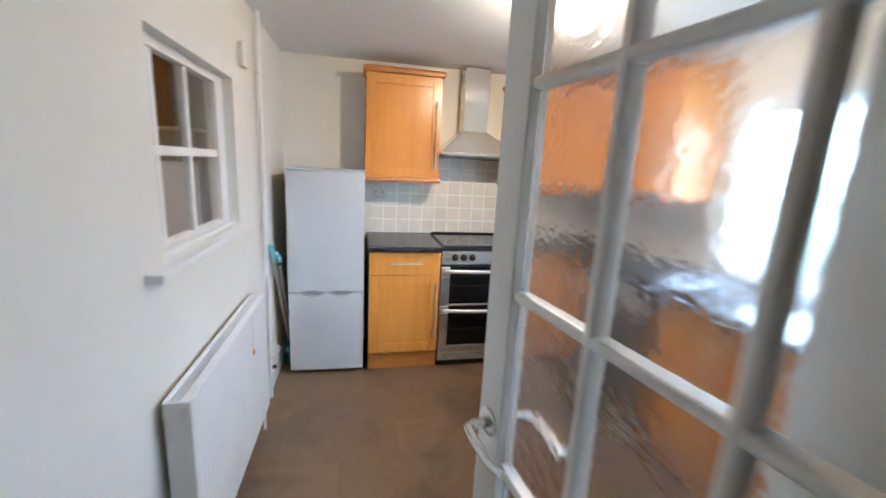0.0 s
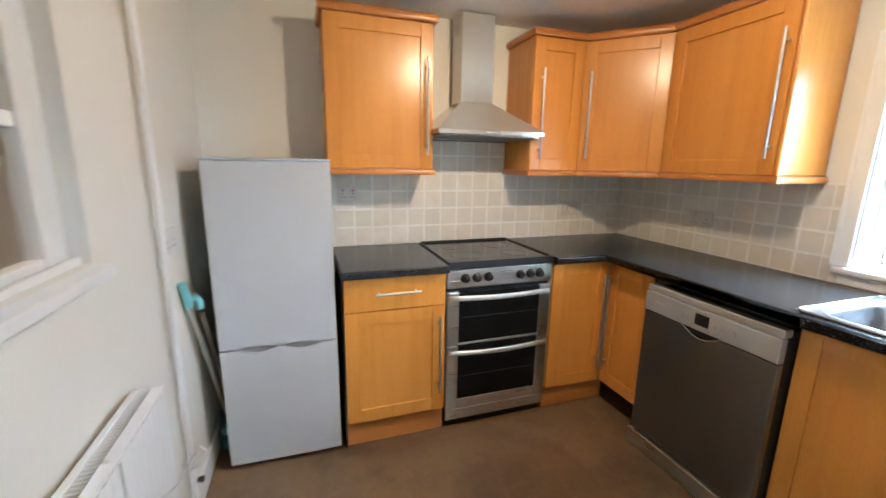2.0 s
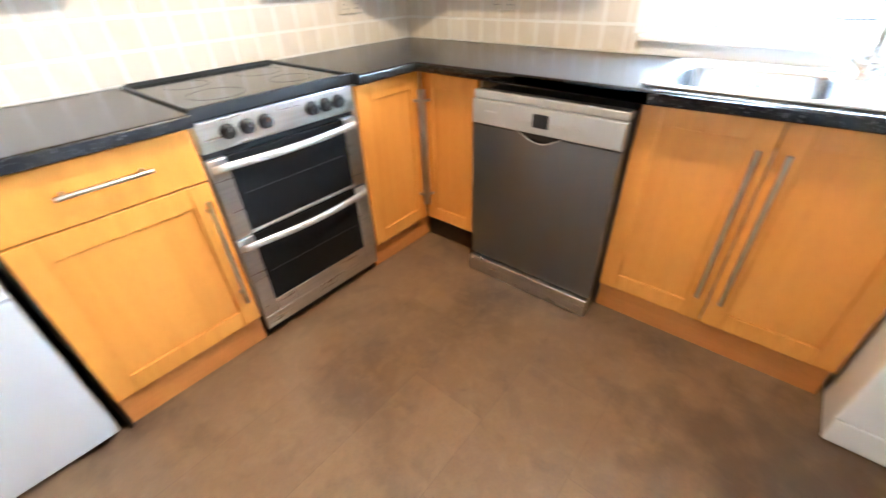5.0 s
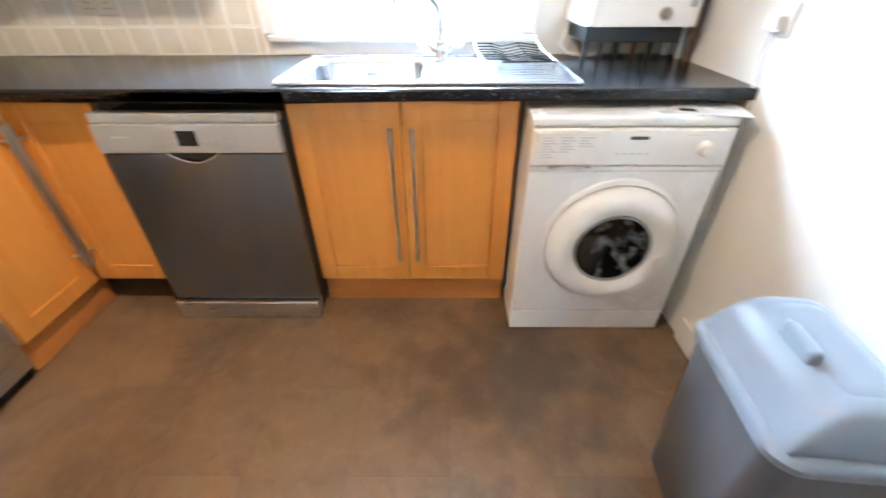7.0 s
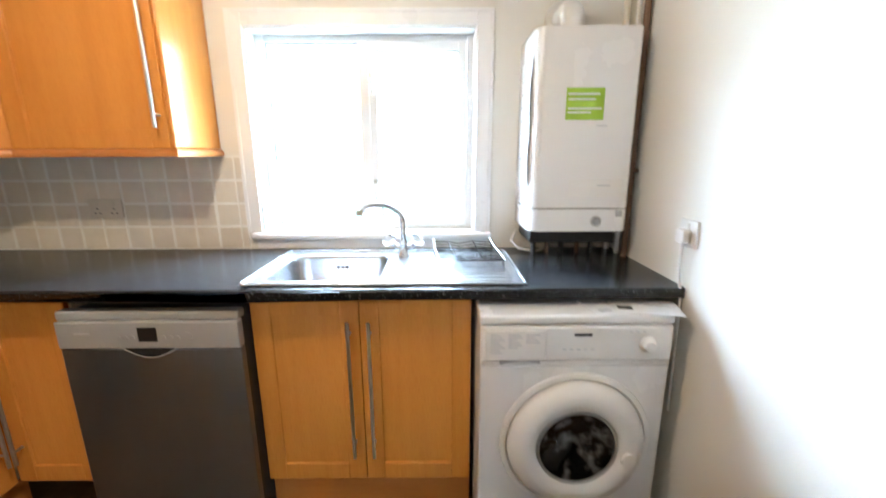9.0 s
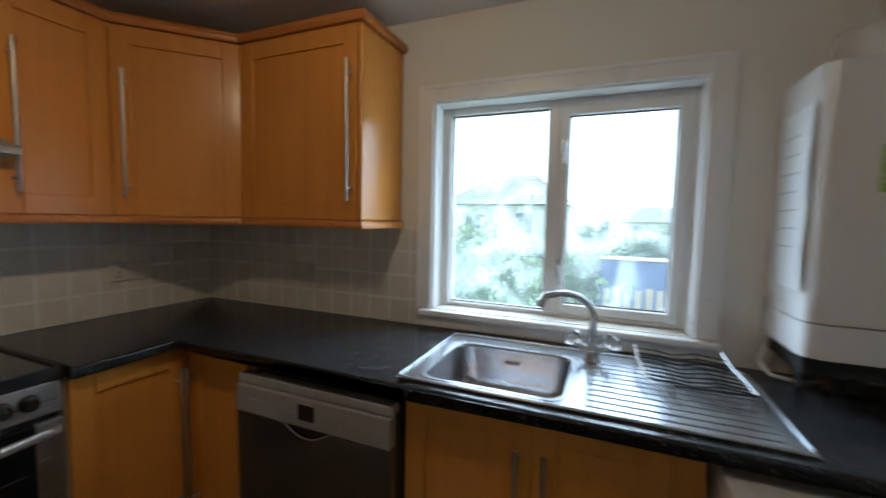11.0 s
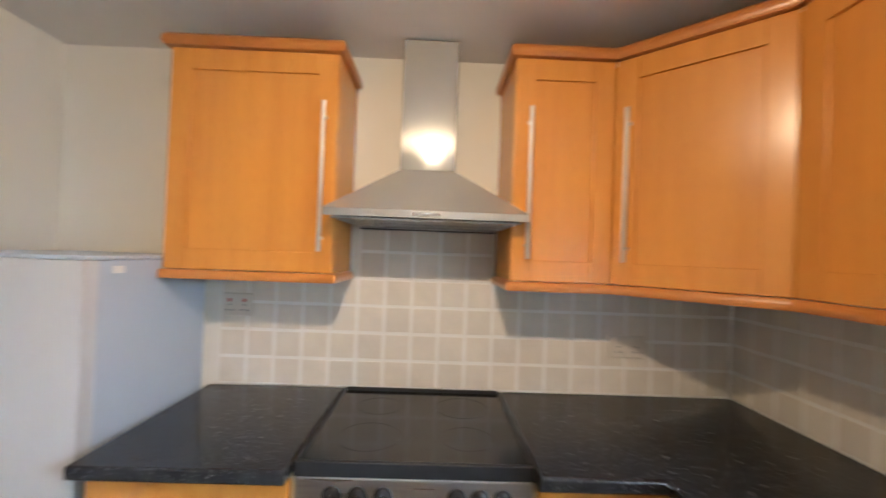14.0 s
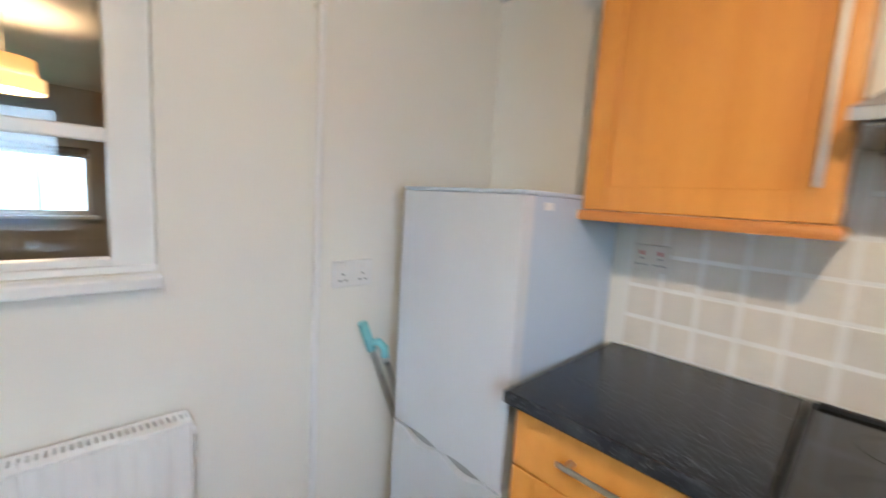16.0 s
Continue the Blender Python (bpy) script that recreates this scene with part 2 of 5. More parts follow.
HANDLESILVER = material("satin_aluminium", (0.66, 0.66, 0.66), 0.34, 0.75, vary=(0.60, 0.60, 0.60), scale=10)
WHITEGOODS = material("white_enamel", (0.78, 0.78, 0.78), 0.25, vary=(0.74, 0.74, 0.735), scale=4)
WHITEPLASTIC = material("white_plastic", (0.76, 0.755, 0.74), 0.35, vary=(0.70, 0.69, 0.67), scale=12)
BLACKGLASS = material("black_glass", (0.006, 0.006, 0.006), 0.08, vary=(0.010, 0.010, 0.010), scale=6, Specular_IOR_Level=0.10)
HOBGLASS = material("hob_glass", (0.008, 0.008, 0.008), 0.10, vary=(0.012, 0.012, 0.012), scale=9, Specular_IOR_Level=0.35)
ZONE = material("zone_print", (0.022, 0.022, 0.022), 0.25, vary=(0.016, 0.016, 0.016), scale=9, Specular_IOR_Level=0.35)
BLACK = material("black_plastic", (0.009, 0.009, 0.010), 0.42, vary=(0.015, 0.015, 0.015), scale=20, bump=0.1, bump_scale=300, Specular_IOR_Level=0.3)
RUBBER = material("dark_rubber", (0.03, 0.03, 0.032), 0.6, vary=(0.045, 0.045, 0.045), scale=25)
BINGREY = material("grey_plastic_bin", (0.085, 0.085, 0.09), 0.42, vary=(0.07, 0.07, 0.075), scale=7, bump=0.15, bump_scale=350)
LIDGREY = material("blue_grey_plastic_lid", (0.19, 0.22, 0.265), 0.30, vary=(0.17, 0.198, 0.24), scale=7, bump=0.15, bump_scale=350)
TEAL = material("turquoise_plastic", (0.22, 0.56, 0.60), 0.4, vary=(0.17, 0.48, 0.52), scale=15)
TEALCLOTH = material("teal_mop_cloth", (0.03, 0.14, 0.15), 0.9, vary=(0.02, 0.09, 0.10), scale=60, bump=0.8, bump_scale=300)
PAPER = material("printed_paper", (0.76, 0.77, 0.78), 0.8, vary=(0.70, 0.71, 0.72), scale=40)
INK = material("grey_print", (0.56, 0.575, 0.59), 0.7, vary=(0.44, 0.455, 0.47), scale=40)
GREEN = material("lime_label", (0.30, 0.48, 0.02), 0.5, vary=(0.26, 0.43, 0.02), scale=30)
ORANGE = material("orange_tag", (0.70, 0.25, 0.06), 0.5, vary=(0.6, 0.2, 0.05), scale=40)
RED = material("red_rocker", (0.55, 0.03, 0.02), 0.35, vary=(0.45, 0.03, 0.02), scale=30)
COPPER = material("painted_brown_pipe", (0.16, 0.085, 0.045), 0.5, vary=(0.10, 0.055, 0.03), scale=15)
CRYSTAL = glass_material("clear_acrylic", 0.05)
PANE = glass_material("window_glass", 0.0)


def hazy_glass():
    """Old double glazing with a cloudy film and wiped smears, thicker in patches."""
    m = glass_material("hazy_window_glass", 0.0)
    n, l = m.node_tree.nodes, m.node_tree.links
    film, mix, co = n.new("ShaderNodeBsdfTranslucent"), n.new("ShaderNodeMixShader"), n.new("ShaderNodeTexCoord")
    film.inputs[0].default_value = (0.80, 0.86, 0.90, 1)
    t, r = n.new("ShaderNodeTexNoise"), n.new("ShaderNodeMapRange")
    t.inputs["Scale"].default_value, t.inputs["Detail"].default_value, t.inputs["Distortion"].default_value = 4.5, 6, 1.6
    r.inputs[1].default_value, r.inputs[2].default_value, r.inputs[3].default_value, r.inputs[4].default_value = 0.46, 0.75, 0.015, 0.11
    l.new(co.outputs["Object"], t.inputs["Vector"])
    l.new(t.outputs[0], r.inputs[0])
    l.new(r.outputs[0], mix.inputs[0])
    l.new(n["Principled BSDF"].outputs[0], mix.inputs[1])
    l.new(film.outputs[0], mix.inputs[2])
    l.new(mix.outputs[0], n["Material Output"].inputs[0])
    return m


HAZYPANE = hazy_glass()
FROST = glass_material("obscure_glass", 0.11, 0.24, 36.0)
# pale spots in the colour stand in for reflections in the porthole
DRUMGLINTS = material("porthole_glass_drum_and_glints", (0.006, 0.007, 0.008), 0.05, 0.2, vary=(0.24, 0.25, 0.26), spot=(0.50, 0.74), scale=20, bump=1.0, bump_scale=20, amount=0.85)
WIRE = material("dark_coated_wire", (0.012, 0.012, 0.013), 0.4, vary=(0.02, 0.02, 0.02), scale=60, Specular_IOR_Level=0.35)


# ---- mesh helpers ----
def add_box(bm, x0, x1, y0, y1, z0, z1, bev=0.0, seg=2):
    """A box, with rounded edges where bev is given, added to bm."""
    made = bmesh.ops.create_cube(bm, size=1.0, matrix=Matrix.LocRotScale(((x0 + x1) / 2, (y0 + y1) / 2, (z0 + z1) / 2), None, (abs(x1 - x0), abs(y1 - y0), abs(z1 - z0))))
    if bev:
        edges = list({e for v in made["verts"] for e in v.link_edges})
        bmesh.ops.bevel(bm, geom=edges, offset=min(bev, abs(x1 - x0) * 0.45, abs(y1 - y0) * 0.45, abs(z1 - z0) * 0.45), segments=seg, affect="EDGES", profile=0.5)
    return bm


def box(*a, **k):
    return add_box(bmesh.new(), *a, **k)


def add_cyl(bm, p, q, r, r2=None, n=20, caps=True):
    """A cylinder or cone from p to q."""
    p, q = Vector(p), Vector(q)
    m = Matrix.Translation((p + q) / 2) @ (q - p).to_track_quat("Z", "Y").to_matrix().to_4x4()
    bmesh.ops.create_cone(bm, cap_ends=caps, segments=n, radius1=r, radius2=r if r2 is None else r2, depth=(q - p).length, matrix=m)
    return bm


def cyl(*a, **k):
    return add_cyl(bmesh.new(), *a, **k)


def add_tube(bm, points, r, n=8, ends=True):
    """A round bar along a line of points."""
    pts = [Vector(p) for p in points]
    rings, up = [], None
    for i, p in enumerate(pts):
        d = (pts[min(i + 1, len(pts) - 1)] - pts[max(i - 1, 0)]).normalized()
        if up is None:
            up = d.orthogonal().normalized()
        up = (up - d * up.dot(d)).normalized()
        side = d.cross(up)
        rings.append([bm.verts.new(p + r * (math.cos(2 * math.pi * k / n) * up + math.sin(2 * math.pi * k / n) * side)) for k in range(n)])
    for a, b in zip(rings, rings[1:]):
        for k in range(n):
            bm.faces.new((a[k], a[(k + 1) % n], b[(k + 1) % n], b[k]))
    if ends:
        bm.faces.new(rings[0][::-1])
        bm.faces.new(rings[-1])
    return bm


def tube(*a, **k):
    return add_tube(bmesh.new(), *a, **k)


def arc(centre, r, a0, a1, axis_u, axis_v, n=10):
    """Points of an arc in the plane of two directions."""
    c, u, v = Vector(centre), Vector(axis_u), Vector(axis_v)
    return [c + r * (math.cos(a) * u + math.sin(a) * v) for a in (radians(a0 + (a1 - a0) * i / n) for i in range(n + 1))]


def add_prism(bm, outline, z0, z1):
    """An outline of (x, y), pulled up from z0 to z1."""
    low, high = [bm.verts.new((x, y, z0)) for x, y in outline], [bm.verts.new((x, y, z1)) for x, y in outline]
    bm.faces.new(low[::-1])
    bm.faces.new(high)
    for i in range(len(outline)):
        j = (i + 1) % len(outline)
        bm.faces.new((low[i], low[j], high[j], high[i]))
    return bm


def rounded(x0, x1, y0, y1, r, n=5):
    """The outline of a rectangle with round corners."""
    out = []
    for cx, cy, a in ((x1 - r, y0 + r, -90), (x1 - r, y1 - r, 0), (x0 + r, y1 - r, 90), (x0 + r, y0 + r, 180)):
        out += [(cx + r * math.cos(radians(a + 90 * i / n)), cy + r * math.sin(radians(a + 90 * i / n))) for i in range(n + 1)]
    return out


def loft(bm, rings, cap_low=True, cap_high=True):
    """Skin over rings of points with equal counts."""
    made = [[bm.verts.new(p) for p in ring] for ring in rings]
    for a, b in zip(made, made[1:]):
        for k in range(len(a)):
            bm.faces.new((a[k], a[(k + 1) % len(a)], b[(k + 1) % len(a)], b[k]))
    if cap_low:
        bm.faces.new(made[0][::-1])
    if cap_high:
        bm.faces.new(made[-1])
    return bm


def lathe(bm, centre, axis, profile, n=36, cap=False):
    """A turned shape: profile of (radius, distance along the axis)."""
    a = Vector(axis).normalized()
    u = a.orthogonal().normalized()
    v = a.cross(u)
    c = Vector(centre)
    rings = [[c + a * d + r * (math.cos(2 * math.pi * k / n) * u + math.sin(2 * math.pi * k / n) * v) for k in range(n)] for r, d in profile]
    return loft(bm, rings, cap, cap)


def level_normals(mesh):
    """Normals weighted by area, so that flat faces stay flat beside their rounded edges."""
    faces = [(Vector(p.normal), p.area, list(p.vertices)) for p in mesh.polygons]
    round_ = [[] for v in mesh.vertices]
    for normal, area, corners in faces:
        for v in corners:
            round_[v].append((normal, area))
    near, out = math.cos(radians(50)), []
    for normal, area, corners in faces:
        for v in corners:
            n = Vector((0.0, 0.0, 0.0))
            for other, size in round_[v]:
                if other.dot(normal) > near:
                    n += other * size
            out.append(n.normalized() if n.length > 1e-12 else normal)
    mesh.normals_split_custom_set(out)


def finish(bm, name, smooth=True):
    bmesh.ops.recalc_face_normals(bm, faces=bm.faces)
    mesh = bpy.data.meshes.new(name)
    bm.to_mesh(mesh)
    bm.free()
    if smooth:
        mesh.shade_smooth()
        level_normals(mesh)
    return mesh


def part(name, bm, material_, parent=None, label="", smooth=True):
    """Links a bmesh as one mesh object, under a thing or under a part."""
    mesh = finish(bm, name, smooth)
    mesh.materials.append(material_)
    ob = new(name, mesh)
    ob.parent = parent
    return tagged(ob, label)


def thing(name, m, label, category, group="", kind=""):
    ob = new(name)
    ob.matrix_basis = m
    ob.empty_display_size = 0.1
    return tagged(ob, label, category, group, kind)


def solid(name, bm, material_, label, category, group="", kind="", smooth=True):
    return tagged(part(name, bm, material_, None, "", smooth), label, category, group, kind)


def structure(name, bm, material_, label, category, smooth=False):
    return solid(name, bm, material_, label, category, "", "structure", smooth)


def grounded(x, y, turn, h):
    """The pose of a floor-standing unit of height h whose top keeps to the worktop line."""
    return pose(x, y, FL, 0, 0, turn) @ Matrix.Diagonal((1, 1, (h - FL) / h, 1))


FACE_Y, FACE_X = 0, -90  # units that face the door, and units that face the inner window


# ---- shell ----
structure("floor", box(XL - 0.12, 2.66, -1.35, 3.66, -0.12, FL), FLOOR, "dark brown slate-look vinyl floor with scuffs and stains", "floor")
structure("ceiling", box(-0.31, 2.66, -1.35, 3.66, H, H + 0.1), CEILING, "white painted plaster ceiling", "ceiling")
wall_north = structure("wall_north", box(-0.31, 2.66, YB, YB + 0.12, FL, H), PLASTER, "cream painted plaster wall behind the units", "wall")
bm = bmesh.new()
WY0, WY1, WZ0, WZ1 = 1.216, 2.190, 0.985, 1.85
add_box(bm, XW, XW + 0.185, WY1, YB, FL, H)
add_box(bm, XW, XW + 0.185, 0.46, WY0, FL, H)
add_box(bm, XW, XW + 0.185, WY0, WY1, FL, WZ0)
add_box(bm, XW, XW + 0.185, WY0, WY1, WZ1, H)
wall_east = structure("wall_east", bm, PLASTER, "cream painted outer wall around the kitchen window", "wall")
IY0, IY1, IZ0, IZ1 = 1.562, 2.328, 1.140, 1.785
bm = bmesh.new()
add_box(bm, XL - 0.12, XL, -1.35, IY0, FL, H)
add_box(bm, XL - 0.12, XL, IY1, YB, FL, H)
add_box(bm, XL - 0.12, XL, IY0, IY1, FL, IZ0)
add_box(bm, XL - 0.12, XL, IY0, IY1, IZ1, H)
structure("wall_west", bm, PLASTER, "white painted wall with a small inner window", "wall")
bm = bmesh.new()
add_box(bm, XR, XW, YS - 0.12, YS, FL, H)
add_box(bm, XR, XR + 0.10, YD - 0.12, YS - 0.12, FL, H)
structure("wall_south", bm, PLASTER, "white painted wall beside the washing machine", "wall")
bm = bmesh.new()
add_box(bm, XL, XR, YD - 0.12, YD, 2.09, H)
add_box(bm, XL, -0.135, YD - 0.12, YD, FL, 2.09)
add_box(bm, 0.778, XR, YD - 0.12, YD, FL, 2.09)
structure("wall_doorway", bm, PLASTER, "white painted wall over the kitchen doorway", "wall")
bm = bmesh.new()
add_box(bm, 1.4, 1.5, -1.35, YD - 0.12, FL, H)
add_box(bm, XL, 1.4, -1.45, -1.35, FL, H)
add_box(bm, XR + 0.1, 1.4, YD - 0.24, YD - 0.12, FL, H)
structure("wall_hall", bm, PLASTER, "plain painted walls of the hall behind the door", "wall")

# skirting along the inner-window wall
bm = bmesh.new()
add_box(bm, XL + 0.001, XL + 0.018, YD, YB - 0.002, FL + 0.001, 0.09, 0.004)
add_box(bm, XR + 0.01, 1.75, YS + 0.001, YS + 0.016, FL + 0.001, 0.09, 0.004)
structure("baseboard", bm, GLOSS, "white gloss painted skirting board", "skirting", True)


# ---- kitchen window ----
def kitchen_window():
    w = thing("window_1", pose(2.60, (WY0 + WY1) / 2, WZ0), "white framed double window with one casement", "window", kind="structure")
    a, b, h = -(WY1 - WY0) / 2, (WY1 - WY0) / 2, WZ1 - WZ0
    bm = bmesh.new()
    add_box(bm, -0.035, 0.035, a, a + 0.035, 0, h, 0.004)
    add_box(bm, -0.035, 0.035, b - 0.042, b, 0, h, 0.004)
    add_box(bm, -0.034, 0.034, a + 0.035, b - 0.042, 0, 0.018, 0.004)
    add_box(bm, -0.034, 0.034, a + 0.035, b - 0.042, h - 0.035, h, 0.004)
    add_box(bm, -0.033, 0.033, -0.012, 0.032, 0.018, h - 0.035, 0.004)
    part("window_frame", bm, UPVC, w)
    bm = bmesh.new()  # the casement stands proud of the frame
    c0, c1, z0, z1 = a + 0.037, -0.014, 0.020, h - 0.037
    add_box(bm, -0.045, 0.012, c0, c0 + 0.034, z0, z1, 0.004)
    add_box(bm, -0.045, 0.012, c1 - 0.034, c1, z0, z1, 0.004)
    add_box(bm, -0.044, 0.012, c0 + 0.034, c1 - 0.034, z0, z0 + 0.034, 0.004)
    add_box(bm, -0.044, 0.012, c0 + 0.034, c1 - 0.034, z1 - 0.034, z1, 0.004)
    casement = part("casement", bm, UPVC, w)
    bm = bmesh.new()
    for y0, y1, z0_, z1_, x in ((c0 + 0.034, c1 - 0.034, z0 + 0.034, z1 - 0.034, -0.022), (0.032, b - 0.042, 0.018, h - 0.035, -0.012)):
        add_box(bm, x, x + 0.006, y0, y0 + 0.005, z0_, z1_)
        add_box(bm, x, x + 0.006, y1 - 0.005, y1, z0_, z1_)
        add_box(bm, x, x + 0.006, y0 + 0.005, y1 - 0.005, z0_, z0_ + 0.005)
        add_box(bm, x, x + 0.006, y0 + 0.005, y1 - 0.005, z1_ - 0.005, z1_)
    part("gasket", bm, RUBBER, w, "black rubber glazing gasket")
    p1 = part("pane", box(-0.014, -0.008, c0 + 0.030, c1 - 0.030, z0 + 0.030, z1 - 0.030), HAZYPANE, casement)
    p2 = part("pane", box(-0.004, 0.002, 0.028, b - 0.038, 0.014, h - 0.031), HAZYPANE, w)
    p1.visible_shadow = p2.visible_shadow = False
    for zz in (0.20, h - 0.20):
        bm = bmesh.new()
        add_box(bm, -0.062, -0.046, c1 - 0.028, c1 - 0.006, zz - 0.035, zz + 0.035, 0.004)
        add_tube(bm, [(-0.066, c1 - 0.017, zz + 0.01), (-0.082, c1 - 0.02, zz - 0.01), (-0.086, c1 - 0.022, zz - 0.06)], 0.006)
        part("window_catch", bm, NICKEL, casement, "worn metal casement catch")
    sill = box(XW - 0.040, 2.565, WY0 - 0.075, WY1 + 0.045, WZ0 - 0.028, WZ0 - 0.002, 0.008, 3)
    structure("window_sill_board", sill, UPVC, "white window board", "window sill", True)
    bm = bmesh.new()
    for y0, y1, z0_, z1_ in ((WY0 - 0.07, WY0, WZ0, WZ1 + 0.065), (WY1, WY1 + 0.065, WZ0, WZ1 + 0.065), (WY0, WY1, WZ1, WZ1 + 0.065)):
        add_box(bm, XW - 0.014, XW - 0.001, y0, y1, z0_, z1_, 0.004)
    add_box(bm, XW - 0.018, XW - 0.014, WY0 - 0.07, WY0 - 0.055, WZ0, WZ1 + 0.065, 0.002)
    add_box(bm, XW - 0.018, XW - 0.014, WY1 + 0.05, WY1 + 0.065, WZ0, WZ1 + 0.065, 0.002)
    add_box(bm, XW - 0.018, XW - 0.014, WY0 - 0.055, WY1 + 0.05, WZ1 + 0.05, WZ1 + 0.065, 0.002)
    structure("window_architrave", bm, UPVC, "white architrave around the kitchen window", "trim", True)
    bm = bmesh.new()  # painted lining of the reveal
    add_box(bm, XW + 0.001, 2.564, WY0 + 0.001, WY0 + 0.008, WZ0, WZ1 - 0.008)
    add_box(bm, XW + 0.001, 2.564, WY1 - 0.008, WY1 - 0.001, WZ0, WZ1 - 0.008)
    add_box(bm, XW + 0.001, 2.564, WY0 + 0.001, WY1 - 0.001, WZ1 - 0.008, WZ1 - 0.001)
    structure("window_lining", bm, UPVC, "white lining of the window reveal", "trim")
    structure("apron_board", box(XW - 0.012, XW - 0.001, WY0 - 0.06, WY1 + 0.03, TOP + 0.001, WZ0 - 0.03, 0.002), UPVC, "white board under the window sill", "trim")


kitchen_window()


# ---- inner window ----
def inner_window():
    w = thing("window_2", pose(-0.228, IY0, IZ0), "white small-paned inner window of six panes", "window", kind="structure")
    n, h = IY1 - IY0, IZ1 - IZ0
    bm = bmesh.new()
    add_box(bm, -0.02, 0.02, 0, 0.042, 0, h, 0.004)
    add_box(bm, -0.02, 0.02, n - 0.085, n, 0, h, 0.004)
    add_box(bm, -0.019, 0.019, 0.042, n - 0.085, 0, 0.034, 0.004)
    add_box(bm, -0.019, 0.019, 0.042, n - 0.085, h - 0.035, h, 0.004)
    part("window_frame", bm, GLOSS, w)
    mid = h * 0.495
    bars = (1.700 - IY0, 1.952 - IY0)
    for y in bars:
        part("glazing_bar", box(-0.014, 0.014, y - 0.015, y + 0.015, 0.032, h - 0.034, 0.006, seg=3), GLOSS, w)
    part("glazing_bar", box(-0.0135, 0.0135, 0.042, n - 0.085, mid - 0.016, mid + 0.016, 0.006, seg=3), GLOSS, w)
    cuts = (0.04, *bars, n - 0.083)
    for y0, y1 in zip(cuts, cuts[1:]):
        for z0, z1 in ((0.032, mid - 0.01), (mid + 0.01, h - 0.03)):
            p = part("pane", box(-0.002, 0.002, y0, y1, z0, z1), PANE, w)
            p.visible_shadow = False
    structure("inner_sill", box(XL - 0.115, XL + 0.045, IY0 - 0.118, IY1 + 0.005, IZ0 - 0.030, IZ0 - 0.001, 0.006, 3), GLOSS, "white gloss painted inner sill", "window sill", True)
    structure("inner_bead", box(XL - 0.036, XL - 0.020, IY0, IY1, IZ0, IZ0 + 0.018, 0.004), GLOSS, "white bead along the inner sill", "trim", True)


inner_window()


# ---- worktops ----
def worktop(name, outline, label):
    bm = add_prism(bmesh.new(), outline, TOP - 0.038, TOP)
    bmesh.ops.recalc_face_normals(bm, faces=bm.faces)
    edges = [e for e in bm.edges if abs(e.verts[0].co.z - e.verts[1].co.z) < 1e-5]
    bmesh.ops.bevel(bm, geom=edges, offset=0.009, segments=3, affect="EDGES", profile=0.5)
    return solid(name, bm, WORKTOP, label, "worktop")


WF_Y, WF_X = 2.935, 1.868  # front edges
worktop("worktop", [(0.447, WF_Y), (0.957, WF_Y), (0.957, YB - 0.012), (0.447, YB - 0.012)], "short black speckled laminate worktop over the drawer unit")
SINK = (1.905, 2.395, 1.085, 2.045)
hole = (1.93, 2.37, 1.57, 2.0)


def long_worktop():
    """L-shaped top, with the cut-out for the bowl left open."""
    bm = bmesh.new()
    x1, y0 = XW - 0.013, YS + 0.002
    add_prism(bm, [(1.567, WF_Y), (WF_X, WF_Y), (WF_X, hole[3]), (x1, hole[3]), (x1, YB - 0.012), (1.567, YB - 0.012)], TOP - 0.038, TOP)
    add_prism(bm, [(WF_X, hole[2]), (hole[0], hole[2]), (hole[0], hole[3]), (WF_X, hole[3])], TOP - 0.038, TOP)
    add_prism(bm, [(hole[1], hole[2]), (x1, hole[2]), (x1, hole[3]), (hole[1], hole[3])], TOP - 0.038, TOP)
    add_prism(bm, [(WF_X, y0), (x1, y0), (x1, hole[2]), (WF_X, hole[2])], TOP - 0.038, TOP)
    bmesh.ops.remove_doubles(bm, verts=bm.verts, dist=1e-5)
    inner = [f for f in bm.faces if abs(f.normal.z) < 0.5 and sum(1 for g in bm.faces if g is not f and (g.calc_center_median() - f.calc_center_median()).length < 1e-5)]
    bmesh.ops.delete(bm, geom=list(set(inner)), context="FACES")
    bmesh.ops.recalc_face_normals(bm, faces=bm.faces)
    front = [e for e in bm.edges if abs(e.verts[0].co.z - e.verts[1].co.z) < 1e-5 and all(abs(v.co.x - WF_X) < 1e-4 for v in e.verts)]
    front += [e for e in bm.edges if abs(e.verts[0].co.z - e.verts[1].co.z) < 1e-5 and all(abs(v.co.y - WF_Y) < 1e-4 for v in e.verts)]
    bmesh.ops.bevel(bm, geom=front, offset=0.009, segments=3, affect="EDGES", profile=0.5)
    return solid("worktop", bm, WORKTOP, "long black speckled laminate worktop turning the corner", "worktop")


long_worktop()
solid("worktop_joint_strip", box(1.560, 1.567, WF_Y + 0.004, YB - 0.03, TOP - 0.036, TOP + 0.003, 0.001), BLACK, "black trim strip at the end of the worktop", "trim strip")


# ---- fitted units ----
def shaker(parent, w, h, t=0.020, stile=0.066):
    """The framing of a door, its front at y = 0, its lower left corner at the origin: four rails proud of the sunk panel."""
    part("stile", box(0, stile, 0, t, 0, h, 0.0025), BEECH, parent)
    part("stile", box(w - stile, w, 0, t, 0, h, 0.0025), BEECH, parent)
    part("rail", box(stile + 0.0002, w - stile - 0.0002, 0.0004, t, 0, stile, 0.0018), BEECH, parent)
    part("rail", box(stile + 0.0002, w - stile - 0.0002, 0.0004, t, h - stile, h, 0.0018), BEECH, parent)


